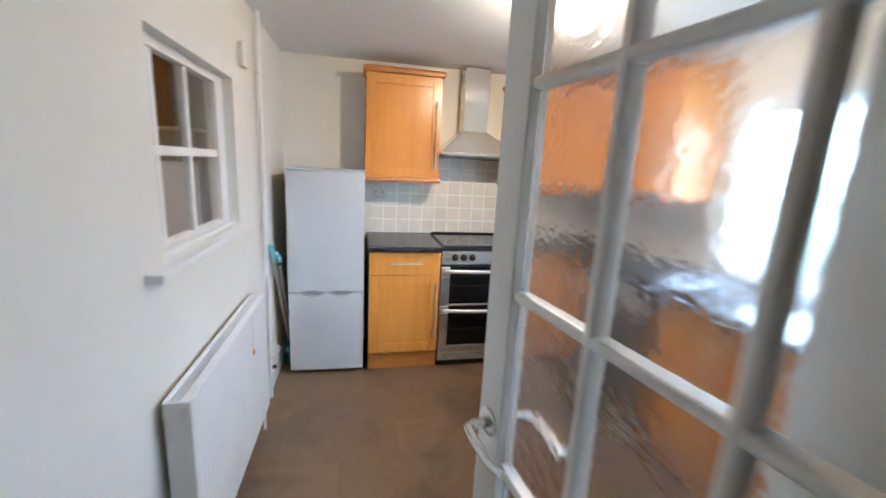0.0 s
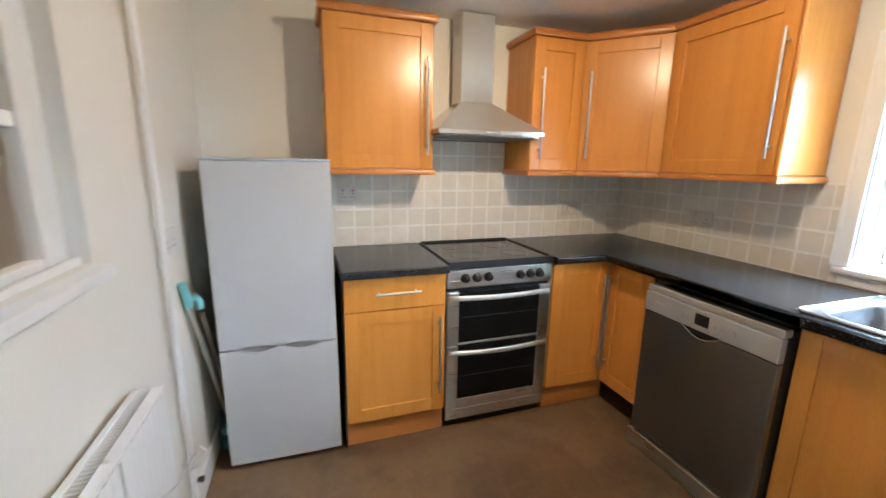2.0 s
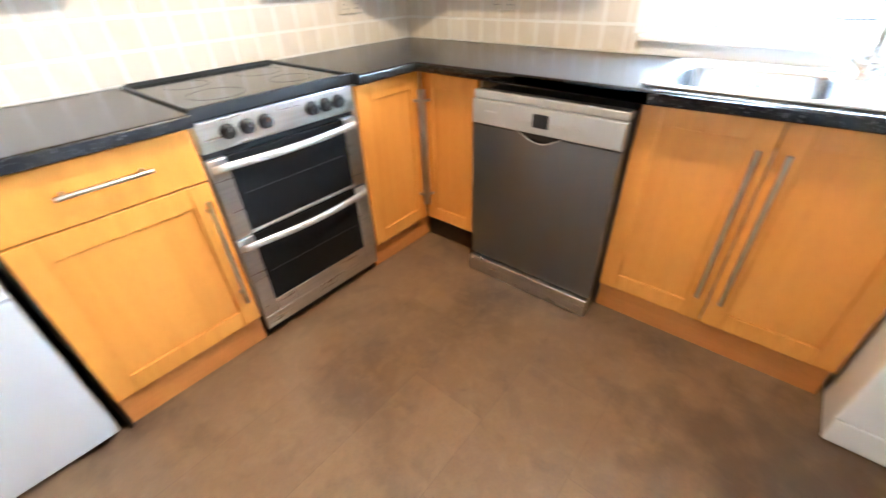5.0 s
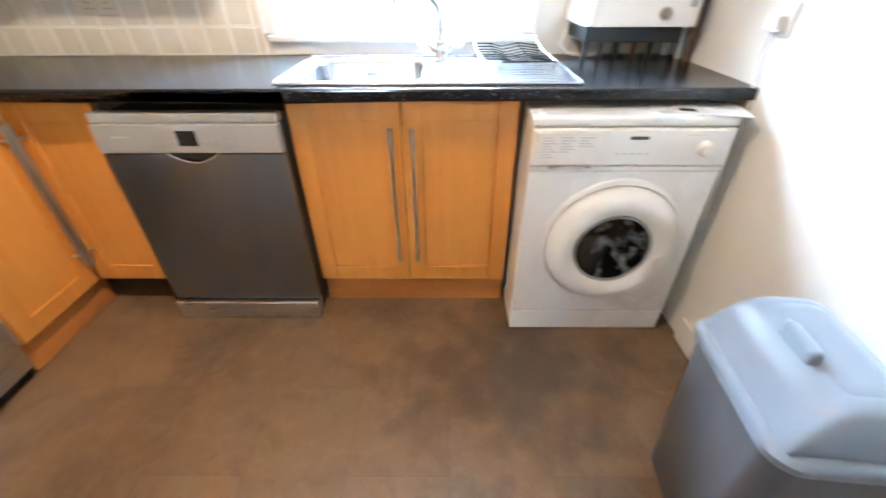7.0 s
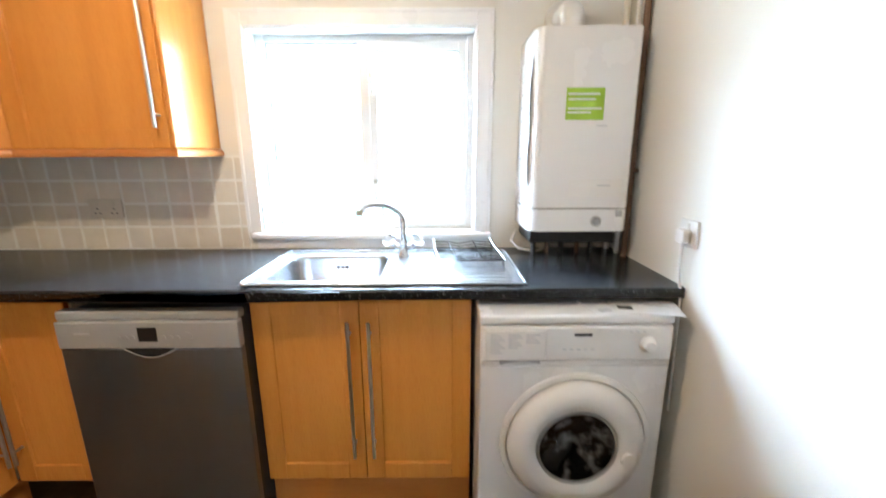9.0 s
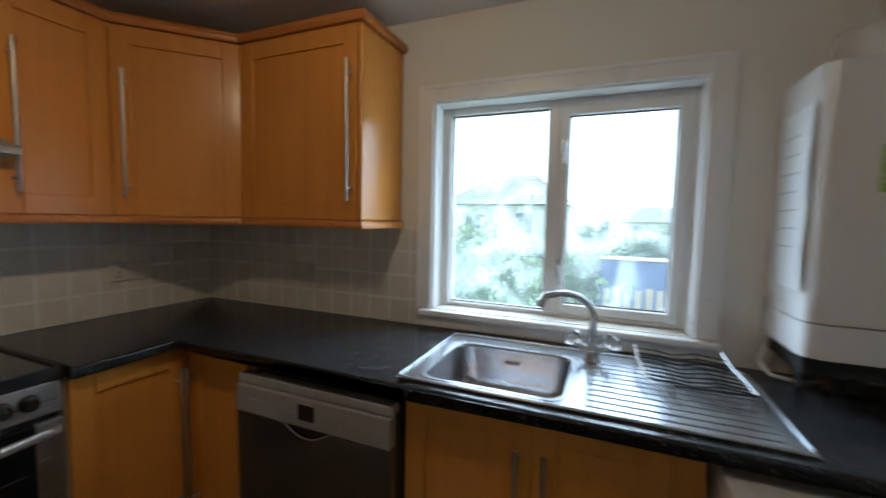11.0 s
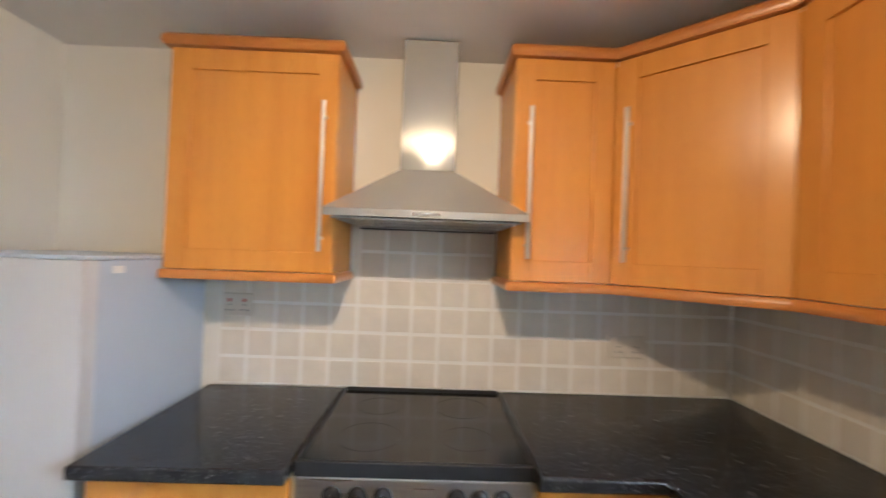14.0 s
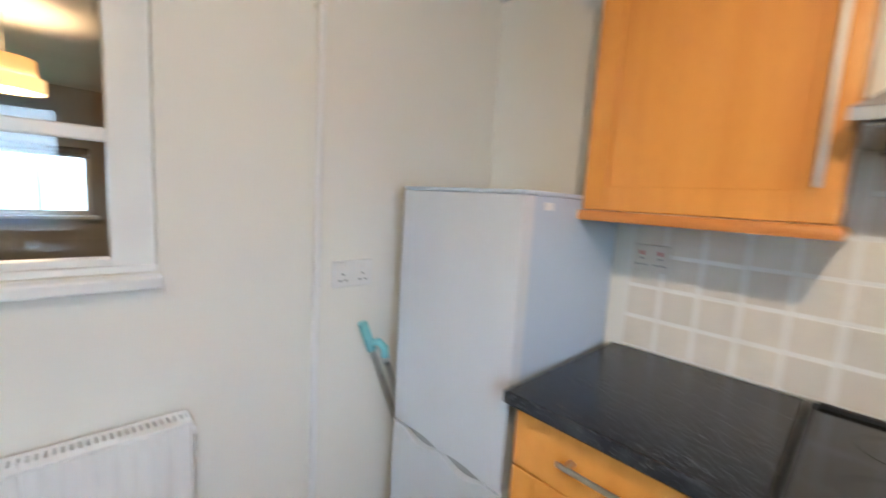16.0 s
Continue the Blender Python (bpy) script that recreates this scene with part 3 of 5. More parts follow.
def bar_handle(parent, x, z, length, upright=True, proud=0.034):
    """A round bar on two posts."""
    bm = bmesh.new()
    a, b = ((x, -proud, z), (x, -proud, z + length)) if upright else ((x, -proud, z), (x + length, -proud, z))
    add_cyl(bm, a, b, 0.0062, n=14)
    for f in (0.09, 0.91):
        px, pz = (x, z + length * f) if upright else (x + length * f, z)
        add_cyl(bm, (px, 0.001, pz), (px, -proud, pz), 0.0048, n=12)
    return part("handle", bm, NICKEL, parent, "satin metal bar handle")


def door(parent, x, z, w, h, handle_x, handle_z, length, name="door", y=0.0, turn=0):
    d = part(name, box(0.064, w - 0.064, 0.0095, 0.0185, 0.064, h - 0.064, 0.001, seg=1), BEECH, parent)
    d.matrix_basis = pose(x, y, z, 0, 0, turn)
    shaker(d, w, h)
    bar_handle(d, handle_x, handle_z, length)
    return d


def base_body(parent, w, depth=0.54, z0=0.135, z1=0.868, plinth=True):
    part("body", box(0.001, w - 0.001, 0.021, depth, z0, z1, 0.001, 1), CARCASS, parent)
    if plinth:
        part("plinth", box(0.0, w, 0.036, 0.052, 0.001, z0 - 0.002, 0.001, 1), BEECH_RAIL, parent)


# drawer unit between fridge and cooker
u = thing("base_cabinet", grounded(0.457, 2.978, FACE_Y, 0.868), "beech base cabinet with one drawer over a door", "cabinet", "fitted kitchen units")
base_body(u, 0.497)
# black strip put in for the shade between fridge and cabinet
part("side_panel", box(-0.008, 0.0005, 0.022, 0.54, 0.0, 0.868), BLACK, u, "black strip standing in for the shaded gap by the fridge")
d = part("drawer_front", box(0.002, 0.495, 0, 0.020, 0.705, 0.860, 0.003), BEECH, u)
bar_handle(d, 0.145, 0.790, 0.215, False)
door(u, 0.002, 0.138, 0.493, 0.562, 0.458, 0.115, 0.40)

# corner unit: two doors that meet in the inner corner
u = thing("corner_cabinet", grounded(1.568, 2.978, FACE_Y, 0.868), "beech corner base cabinet with two doors", "cabinet", "fitted kitchen units")
bm = add_prism(bmesh.new(), [(0.001, 0.022), (0.392, 0.022), (0.392, -0.322), (0.88, -0.322), (0.88, 0.54), (0.001, 0.54)], 0.135, 0.868)
part("body", bm, CARCASS, u)
door(u, 0.002, 0.138, 0.364, 0.722, 0.322, 0.10, 0.555)
door(u, 0.370, 0.138, 0.315, 0.722, 0.045, 0.10, 0.555, y=-0.002, turn=-90)
part("plinth", box(0.0, 0.425, 0.036, 0.052, 0.001, 0.133, 0.001, 1), BEECH_RAIL, u)

# sink unit
SX = 1.938
u = thing("sink_cabinet", grounded(SX, 2.030, FACE_X, 0.868), "beech sink cabinet with a pair of doors", "cabinet", "fitted kitchen units")
bm = bmesh.new()
add_box(bm, 0.001, 0.019, 0.021, 0.52, 0.135, 0.868)
add_box(bm, 0.745, 0.763, 0.021, 0.52, 0.135, 0.868)
add_box(bm, 0.019, 0.745, 0.021, 0.52, 0.135, 0.153)
add_box(bm, 0.019, 0.745, 0.50, 0.52, 0.153, 0.868)
part("body", bm, CARCASS, u)
part("plinth", box(0.0, 0.764, 0.036, 0.052, 0.001, 0.133, 0.001, 1), BEECH_RAIL, u)
door(u, 0.002, 0.138, 0.371, 0.722, 0.337, 0.12, 0.52)
door(u, 0.376, 0.138, 0.386, 0.722, 0.034, 0.12, 0.52)

# ---- wall cupboards ----
UZ0, UZ1 = 1.356, 2.062


def rail_bm(points, z0, z1, proud):
    """A moulded strip along a line of (x, y), with a rounded nose."""
    bm = bmesh.new()
    h = z1 - z0
    shape = [(0.0, 0), (proud * 0.7, 0.0), (proud, h * 0.3), (proud * 0.9, h * 0.7), (proud * 0.45, h), (-0.012, h), (-0.012, 0)]
    n = len(points)
    rings = []
    for i, p in enumerate(points):
        p = Vector(p)
        dirs = []
        if i:
            dirs.append((p - Vector(points[i - 1])).normalized())
        if i < n - 1:
            dirs.append((Vector(points[i + 1]) - p).normalized())
        norms = [Vector((d.y, -d.x)) for d in dirs]
        m = sum(norms, Vector((0, 0))).normalized()
        m /= max(m.dot(norms[0]), 0.3)
        rings.append([(p.x + m.x * s, p.y + m.y * s, z0 + t) for s, t in shape])
    return loft(bm, rings)


def add_rails(u, line):
    part("cornice", rail_bm(line, UZ1 + 0.001, UZ1 + 0.040, 0.022), BEECH_RAIL, u, "darker moulded beech cornice")
    part("light_rail", rail_bm(line, UZ0 - 0.030, UZ0 - 0.001, 0.014), BEECH_RAIL, u, "darker moulded beech light rail")


UH = UZ1 - UZ0
u = thing("wall_cabinet", pose(0.430, 3.262, 0, 0, 0, FACE_Y), "beech wall cupboard with one tall door", "cabinet", "fitted kitchen units")
part("body", box(0.0, 0.535, 0.021, 0.281, UZ0, UZ1, 0.001, 1), BEECH, u)
door(u, 0.001, UZ0 + 0.001, 0.533, UH - 0.002, 0.497, 0.07, 0.47)
add_rails(u, [(0.0, 0.275), (0.0, 0.0), (0.535, 0.0), (0.535, 0.275)])

A, B, C, D = (1.527, 3.232), (1.848, 3.232), (2.158, 2.928), (2.158, 2.372)
u = thing("wall_cabinet", pose(*A, 0), "narrow beech wall cupboard beside the extractor hood", "cabinet", "fitted kitchen units")
part("body", box(0.0, 0.321, 0.021, 0.311, UZ0, UZ1, 0.001, 1), BEECH, u)
door(u, 0.001, UZ0 + 0.001, 0.319, UH - 0.002, 0.045, 0.07, 0.47)
add_rails(u, [(0.0, 0.305), (0.0, 0.0), (0.3215, 0.0)])
turn = math.degrees(math.atan2(C[1] - B[1], C[0] - B[0]))
wide = math.hypot(C[0] - B[0], C[1] - B[1])
u = thing("corner_wall_cabinet", pose(*B, 0), "beech diagonal corner wall cupboard", "cabinet", "fitted kitchen units")
off = Vector((C[1] - B[1], -(C[0] - B[0]))).normalized() * -0.022
bm = add_prism(bmesh.new(), [(0.001 + off.x, off.y), (C[0] - B[0] + off.x, C[1] - B[1] + off.y), (0.615, C[1] - B[1] + 0.0), (0.615, 0.311), (0.001, 0.311)], UZ0, UZ1)
part("body", bm, BEECH, u)
door(u, 0.0, UZ0 + 0.001, wide, UH - 0.002, 0.045, 0.07, 0.47, turn=turn)
add_rails(u, [(0.0, 0.0), (C[0] - B[0], C[1] - B[1])])
u = thing("wall_cabinet", pose(*C, 0, 0, 0, FACE_X), "wide beech wall cupboard beside the window with a plain end panel", "cabinet", "fitted kitchen units")
part("body", box(0.0, 0.574, 0.021, 0.312, UZ0, UZ1, 0.001, 1), BEECH, u)
part("end_panel", box(0.5745, 0.591, 0.002, 0.313, UZ0 + 0.0005, UZ1 - 0.0005, 0.007, 3), BEECH, u)
door(u, 0.001, UZ0 + 0.001, 0.572, UH - 0.002, 0.549, 0.07, 0.50)
add_rails(u, [(0.0, 0.0), (0.591, 0.0), (0.591, 0.310)])
for x, y, z in ((1.78, 3.38, 0), (2.02, 3.26, 0), (2.31, 2.72, 0), (2.30, 2.44, 0), (0.70, 3.40, 0)):
    bm = cyl((x, y, UZ0 - 0.012), (x, y, UZ0 - 0.001), 0.032, 0.034, 24)
    solid("under_cabinet_light", bm, WHITEPLASTIC, "small white round light fixed under a wall cupboard", "light", "under-cabinet lights")


# ---- extractor hood ----
def hood():
    x0, x1, y0, y1 = 0.958, 1.563, 3.150, YB - 0.012
    u = thing("extractor_hood", pose((x0 + x1) / 2, y1, 1.532), "stainless steel chimney extractor hood over the cooker", "extractor hood")
    w, d = (x1 - x0) / 2, y1 - y0
    part("canopy_lip", box(-w, w, -d, 0, 0.003, 0.026, 0.002), HOODSTEEL, u)
    c0, c1, cd = 1.158 - (x0 + x1) / 2, 1.350 - (x0 + x1) / 2, 0.160
    low = [(-w, -d, 0.0262), (w, -d, 0.0262), (w, 0, 0.0262), (-w, 0, 0.0262)]
    high = [(c0, -cd, 0.190), (c1, -cd, 0.190), (c1, 0, 0.190), (c0, 0, 0.190)]
    part("canopy", loft(bmesh.new(), [low, high]), HOODSTEEL, u, smooth=False)
    part("chimney", box(c0, c1, -cd, 0, 0.1905, H - 1.532 - 0.012, 0.002), HOODSTEEL, u)
    bm = bmesh.new()
    for i in range(7):
        add_box(bm, c0 - 0.0005, c0 + 0.004, -0.125, -0.055, 0.545 + i * 0.009, 0.549 + i * 0.009)
    part("vent_grille", bm, BLACK, u)
    part("filter", box(-w + 0.02, w - 0.02, -d + 0.02, -0.02, -0.004, 0.0025, 0.002), HOODSTEEL, u, "grey mesh grease filter")
    bm = bmesh.new()
    for i in range(36):
        add_box(bm, -w + 0.035 + i * 0.0152, -w + 0.040 + i * 0.0152, -d + 0.04, -0.04, -0.0055, -0.0042)
    part("filter_grille", bm, SILVERPLASTIC, u)
    for i in range(5):
        part("button", cyl((-0.034 + i * 0.017, -d + 0.001, 0.0145), (-0.034 + i * 0.017, -d - 0.004, 0.0145), 0.0052, n=14), CHROME, u)
    part("under_edge", box(-w + 0.05, w - 0.05, -0.05, -0.003, -0.016, -0.0045, 0.003), SILVERPLASTIC, u)
    part("under_seal", box(-w + 0.05, w - 0.05, -0.052, -0.0505, -0.0165, -0.0125), BLACK, u)


hood()


# ---- cooker ----
def cooker():
    w = 0.598
    u = thing("cooker", grounded(0.962, 2.985, 0, 0.912), "stainless steel electric cooker with two ovens and a glass hob", "cooker")
    part("body", box(0.004, w - 0.004, 0.022, 0.54, 0.045, 0.885, 0.002), BLACK, u)
    part("control_panel", box(0, w, 0.0, 0.030, 0.775, 0.872, 0.008, 3), STEEL, u)
    hob = part("hob", box(0.001, w - 0.001, -0.004, 0.535, 0.884, 0.906, 0.004), HOBGLASS, u, "black glass hob")
    rim = bmesh.new()
    add_box(rim, 0.0, w, -0.008, 0.006, 0.873, 0.912, 0.004)
    add_box(rim, 0.0, 0.012, 0.006, 0.535, 0.886, 0.912, 0.003)
    add_box(rim, w - 0.012, w, 0.006, 0.535, 0.886, 0.912, 0.003)
    add_box(rim, 0.012, w - 0.012, 0.522, 0.535, 0.886, 0.918, 0.004)
    part("rim", rim, BLACK, hob)
    for cx, cy, r in ((0.16, 0.15, 0.09), (0.44, 0.15, 0.075), (0.16, 0.38, 0.075), (0.44, 0.38, 0.09)):
        bm = bmesh.new()
        lathe(bm, (cx, cy, 0.9062), (0, 0, 1), [(r - 0.0015, 0), (r - 0.0015, 0.0004), (r, 0.0004), (r, 0)], 40)
        part("cooking_zone", bm, ZONE, hob, "thin grey printed zone ring")
    for x in (0.095, 0.158, 0.222, 0.405, 0.463, 0.520):
        k = part("knob", lathe(bmesh.new(), (x, 0.0, 0.826), (0, -1, 0), [(0.024, 0.0), (0.024, 0.003), (0.0195, 0.006), (0.0175, 0.024), (0.015, 0.0265)], 24, True), BLACK, u)
        part("pointer", box(x - 0.0015, x + 0.0015, -0.0275, -0.0255, 0.828, 0.842), CHROME, k)
    for z0, z1, name in ((0.472, 0.755, "grill_door"), (0.112, 0.466, "oven_door")):
        s = 0.066
        foot = z0 + (0.012 if name == "grill_door" else 0.055)
        d = part(name, box(s - 0.001, w - s + 0.001, 0.003, 0.023, foot, z1 - 0.001, 0.003), BLACKGLASS, u, "black glass oven door with steel edges")
        part("stile", box(0.002, s, 0, 0.024, z0, z1, 0.003), STEEL, d)
        part("stile", box(w - s, w - 0.002, 0, 0.024, z0, z1, 0.003), STEEL, d)
        part("rail", box(s + 0.0002, w - s - 0.0002, 0.001, 0.024, z0, foot - 0.0002, 0.002), STEEL, d)
        zz = z0 + (z1 - z0) * 0.52
        part("oven_shelf", tube([(s + 0.02, 0.0028, zz), (w - s - 0.02, 0.0028, zz)], 0.0012, 6), BLACK, d)
        pts = [(0.012, -0.004, z1 - 0.030), (0.03, -0.026, z1 - 0.024)] + [(0.06 + 0.478 * i / 12, -0.030 - 0.022 * math.sin(math.pi * i / 12), z1 - 0.022) for i in range(13)] + [(w - 0.03, -0.026, z1 - 0.024), (w - 0.012, -0.004, z1 - 0.030)]
        bm = bmesh.new()
        rings = [[(px, py + 0.0085 * math.cos(a), pz + 0.013 * math.sin(a)) for a in (2 * math.pi * k / 12 for k in range(12))] for px, py, pz in pts]
        part("handle", loft(bm, rings), HANDLESILVER, d, "curved silver oven handle")
    part("base_panel", box(0.002, w - 0.002, 0.001, 0.022, 0.052, 0.110, 0.002), STEEL, u)
    part("plinth", box(0.01, w - 0.01, 0.04, 0.50, 0.0, 0.045), BLACK, u)


cooker()


# ---- fridge freezer ----
def fridge():
    w, h, split = 0.490, 1.388, 0.588
    u = thing("fridge_freezer", grounded(-0.066, 2.996, -1.0, 1.388), "tall silver fridge freezer with wavy moulded door grips", "fridge freezer")
    part("body", box(0.003, w - 0.003, 0.050, 0.525, 0.022, h - 0.004, 0.004), SILVERDAYLIT, u)
    part("top_cap", box(0, w, 0.0, 0.525, h - 0.0035, h + 0.008, 0.003), SILVERDAYLIT, u)

    def front(name, z0, z1, top_wave):
        """A rounded door whose joint edge dips in a wave, as the finger grip does."""
        bm = bmesh.new()
        n = 48

        def edge(i):
            s = i / n
            dip = 0.027 * max(0.0, math.sin(math.pi * min(max((s - 0.14) / 0.34, 0), 1))) + 0.027 * max(0.0, math.sin(math.pi * min(max((s - 0.52) / 0.34, 0), 1)))
            return dip
        front_low, front_high, back_low, back_high = [], [], [], []
        for i in range(n + 1):
            x = w * i / n
            bow = -0.004 * (1 - (2 * i / n - 1) ** 4)
            zl = z0 + (0 if top_wave else edge(i) * 0.35)
            zh = z1 - (edge(i) if top_wave else 0)
            front_low.append((x, bow, zl)); front_high.append((x, bow, zh)); back_low.append((x, 0.046, z0)); back_high.append((x, 0.046, z1))
        rows = [back_low, front_low, front_high, back_high]
        vs = [[bm.verts.new(p) for p in row] for row in rows]
        for a, b in zip(vs, vs[1:] + vs[:1]):
            for i in range(n):
                bm.faces.new((a[i], a[i + 1], b[i + 1], b[i]))
        for i in (0, n):
            bm.faces.new([v[i] for v in vs])
        return part(name, bm, SILVER, u)

    low = front("freezer_door", 0.030, split - 0.006, True)
    high = front("fridge_door", split + 0.003, h - 0.005, False)
    part("grip_strip", box(0.02, w - 0.02, 0.012, 0.045, split - 0.036, split + 0.006), GRIPGREY, low, "recessed silver finger grip")
    part("badge", box(w - 0.0025, w + 0.0008, 0.09, 0.13, h - 0.040, h - 0.020, 0.001), WHITEPLASTIC, u, "small white hinge cap")
    for x in (0.05, w - 0.05):
        for y in (0.09, 0.48):
            part("foot", cyl((x, y, 0), (x, y, 0.024), 0.016, n=14), BLACK, u)


fridge()


# ---- dishwasher ----
def dishwasher():
    w = 0.596
    u = thing("dishwasher", grounded(1.868, 2.632, FACE_X, 0.836), "freestanding dishwasher with a dark steel door and silver controls", "dishwasher")
    part("body", box(0.004, w - 0.004, 0.030, 0.57, 0.030, 0.822, 0.002), RUBBER, u)
    part("top_strip", box(0.0, w, 0.004, 0.05, 0.806, 0.836, 0.006), SILVERPLASTIC, u)
    panel = part("control_panel", box(0, w, -0.006, 0.03, 0.712, 0.805, 0.005), SILVERPLASTIC, u)
    part("display", box(0.268, 0.330, -0.0085, -0.0055, 0.738, 0.786, 0.001), BLACK, panel)
    for x in (0.205, 0.228, 0.251, 0.352, 0.375, 0.398):
        part("button", cyl((x, -0.006, 0.752), (x, -0.0095, 0.752), 0.0062, n=12), SILVERPLASTIC, panel)
    part("dial_button", cyl((0.430, -0.006, 0.757), (0.430, -0.0105, 0.757), 0.013, n=20), SILVERPLASTIC, panel)
    bm = bmesh.new()
    for i in range(9):
        add_box(bm, 0.06 + 0.006 * i, 0.0635 + 0.006 * i, -0.0068, -0.0058, 0.762, 0.769)
    part("print", bm, INK, panel)
    part("door", box(0, w, 0.0, 0.03, 0.090, 0.708, 0.004), DARKSTEEL, u, "dark brushed steel door")
    grip = loft(bmesh.new(), [[(0.215 + 0.17 * i / 14, -0.007, 0.714 - dz * math.sin(math.pi * i / 14)) for i in range(15)] + [(0.385 - 0.17 * i / 14, -0.007 + dy, 0.7145) for i in range(15)] for dz, dy in ((0.030, 0.001), (0.024, 0.006))])
    part("grip", grip, BLACK, panel, "dark curved pull recess")
    lip = [(0.215 + 0.17 * i / 16, -0.007, 0.7125 - 0.031 * math.sin(math.pi * i / 16)) for i in range(17)]
    part("grip_lip", tube(lip, 0.0022, 8), SILVERPLASTIC, panel)
    part("kickboard", box(0.002, w - 0.002, -0.020, 0.04, 0.001, 0.084, 0.005), STEEL, u)


dishwasher()


# ---- washing machine ----
def washing_machine():
    w, h = 0.600, 0.848
    u = thing("washing_machine", grounded(1.788, 1.250, FACE_X, 0.848), "white front-loading washing machine", "washing machine")
    part("body", box(0.0, w, 0.012, 0.54, 0.010, h - 0.032, 0.008, 3), WHITEGOODS, u)
    part("worktop_lid", box(-0.002, w + 0.002, 0.002, 0.545, h - 0.031, h, 0.010, 3), WHITEGOODS, u)
    panel = part("control_panel", box(0.001, w - 0.001, -0.004, 0.05, 0.700, h - 0.033, 0.008, 3), WHITEPLASTIC, u)
    part("front_panel", box(0.001, w - 0.001, 0.002, 0.02, 0.100, 0.682, 0.006, 3), WHITEGOODS, u)
    part("strip", box(0.002, w - 0.002, 0.001, 0.02, 0.6835, 0.6985, 0.002), WHITEPLASTIC, u, "pale grey line under the controls")
    part("kick_panel", box(0.002, w - 0.002, 0.002, 0.02, 0.005, 0.0975, 0.004), WHITEGOODS, u)
    drawer = part("detergent_drawer", box(0.012, 0.205, -0.007, 0.03, 0.703, h - 0.042, 0.006, 3), WHITEPLASTIC, panel)
    bm = bmesh.new()
    for col in range(3):
        for row in range(8 - 2 * col):
            add_box(bm, 0.030 + col * 0.055, 0.030 + col * 0.055 + 0.028 + 0.008 * ((row * 7 + col) % 3), -0.0078, -0.0068, 0.788 - row * 0.0085, 0.7915 - row * 0.0085)
    part("print", bm, INK, drawer)
    bm = bmesh.new()
    for i in range(15):
        add_box(bm, 0.060 + 0.126 * i / 15, 0.060 + 0.126 * (i + 1) / 15, -0.010, 0.0, 0.694 + 0.010 * math.sin(math.pi * i / 15), 0.704)
    part("drawer_grip", bm, SILVERPLASTIC, drawer, "grey curved drawer grip")
    part("badge", box(0.290, 0.345, -0.0056, -0.0038, 0.783, 0.793, 0.001), RUBBER, panel, "small dark maker plate")
    part("dial", lathe(bmesh.new(), (0.520, -0.004, 0.755), (0, -1, 0), [(0.026, 0), (0.026, 0.004), (0.020, 0.008), (0.018, 0.020), (0.015, 0.022)], 28, True), WHITEPLASTIC, panel)
    bm = bmesh.new()
    for i in range(5):
        add_box(bm, 0.255 + 0.022 * i, 0.267 + 0.022 * i, -0.0048, -0.0038, 0.738, 0.742)
    for i in range(3):
        add_box(bm, 0.46 + 0.02 * i, 0.470 + 0.02 * i, -0.0048, -0.0038, 0.795, 0.798)
    part("print", bm, INK, panel)
    c = (0.316, 0.002, 0.410)
    surround = part("door_surround", lathe(bmesh.new(), c, (0, -1, 0), [(0.248, 0.0), (0.245, 0.007), (0.231, 0.010), (0.225, 0.004)], 56), WHITEPLASTIC, u)
    d = part("door", lathe(bmesh.new(), c, (0, -1, 0), [(0.223, 0.0), (0.220, 0.024), (0.199, 0.048), (0.170, 0.055), (0.140, 0.044), (0.130, 0.026), (0.127, 0.008)], 56), WHITEPLASTIC, u)
    part("door_bowl", lathe(bmesh.new(), c, (0, -1, 0), [(0.130, 0.026), (0.122, 0.034), (0.098, 0.028), (0.060, 0.012), (0.001, 0.007)], 48), DRUMGLINTS, d, "dark glass porthole with reflections painted as pale spots")
    part("drum_seal", lathe(bmesh.new(), c, (0, -1, 0), [(0.133, 0.028), (0.132, 0.037), (0.124, 0.037), (0.122, 0.030)], 48), SILVERPLASTIC, d)
    hx = c[0] + 0.162
    part("door_grip", lathe(bmesh.new(), (hx, -0.049, c[2] - 0.03), (0, -1, 0), [(0.026, 0.0), (0.024, 0.008), (0.012, 0.011)], 24, True), WHITEPLASTIC, d)
    for x in (0.05, w - 0.05):
        for y in (0.07, 0.48):
            part("foot", cyl((x, y, 0), (x, y, 0.012), 0.018, n=14), BLACK, u)


washing_machine()


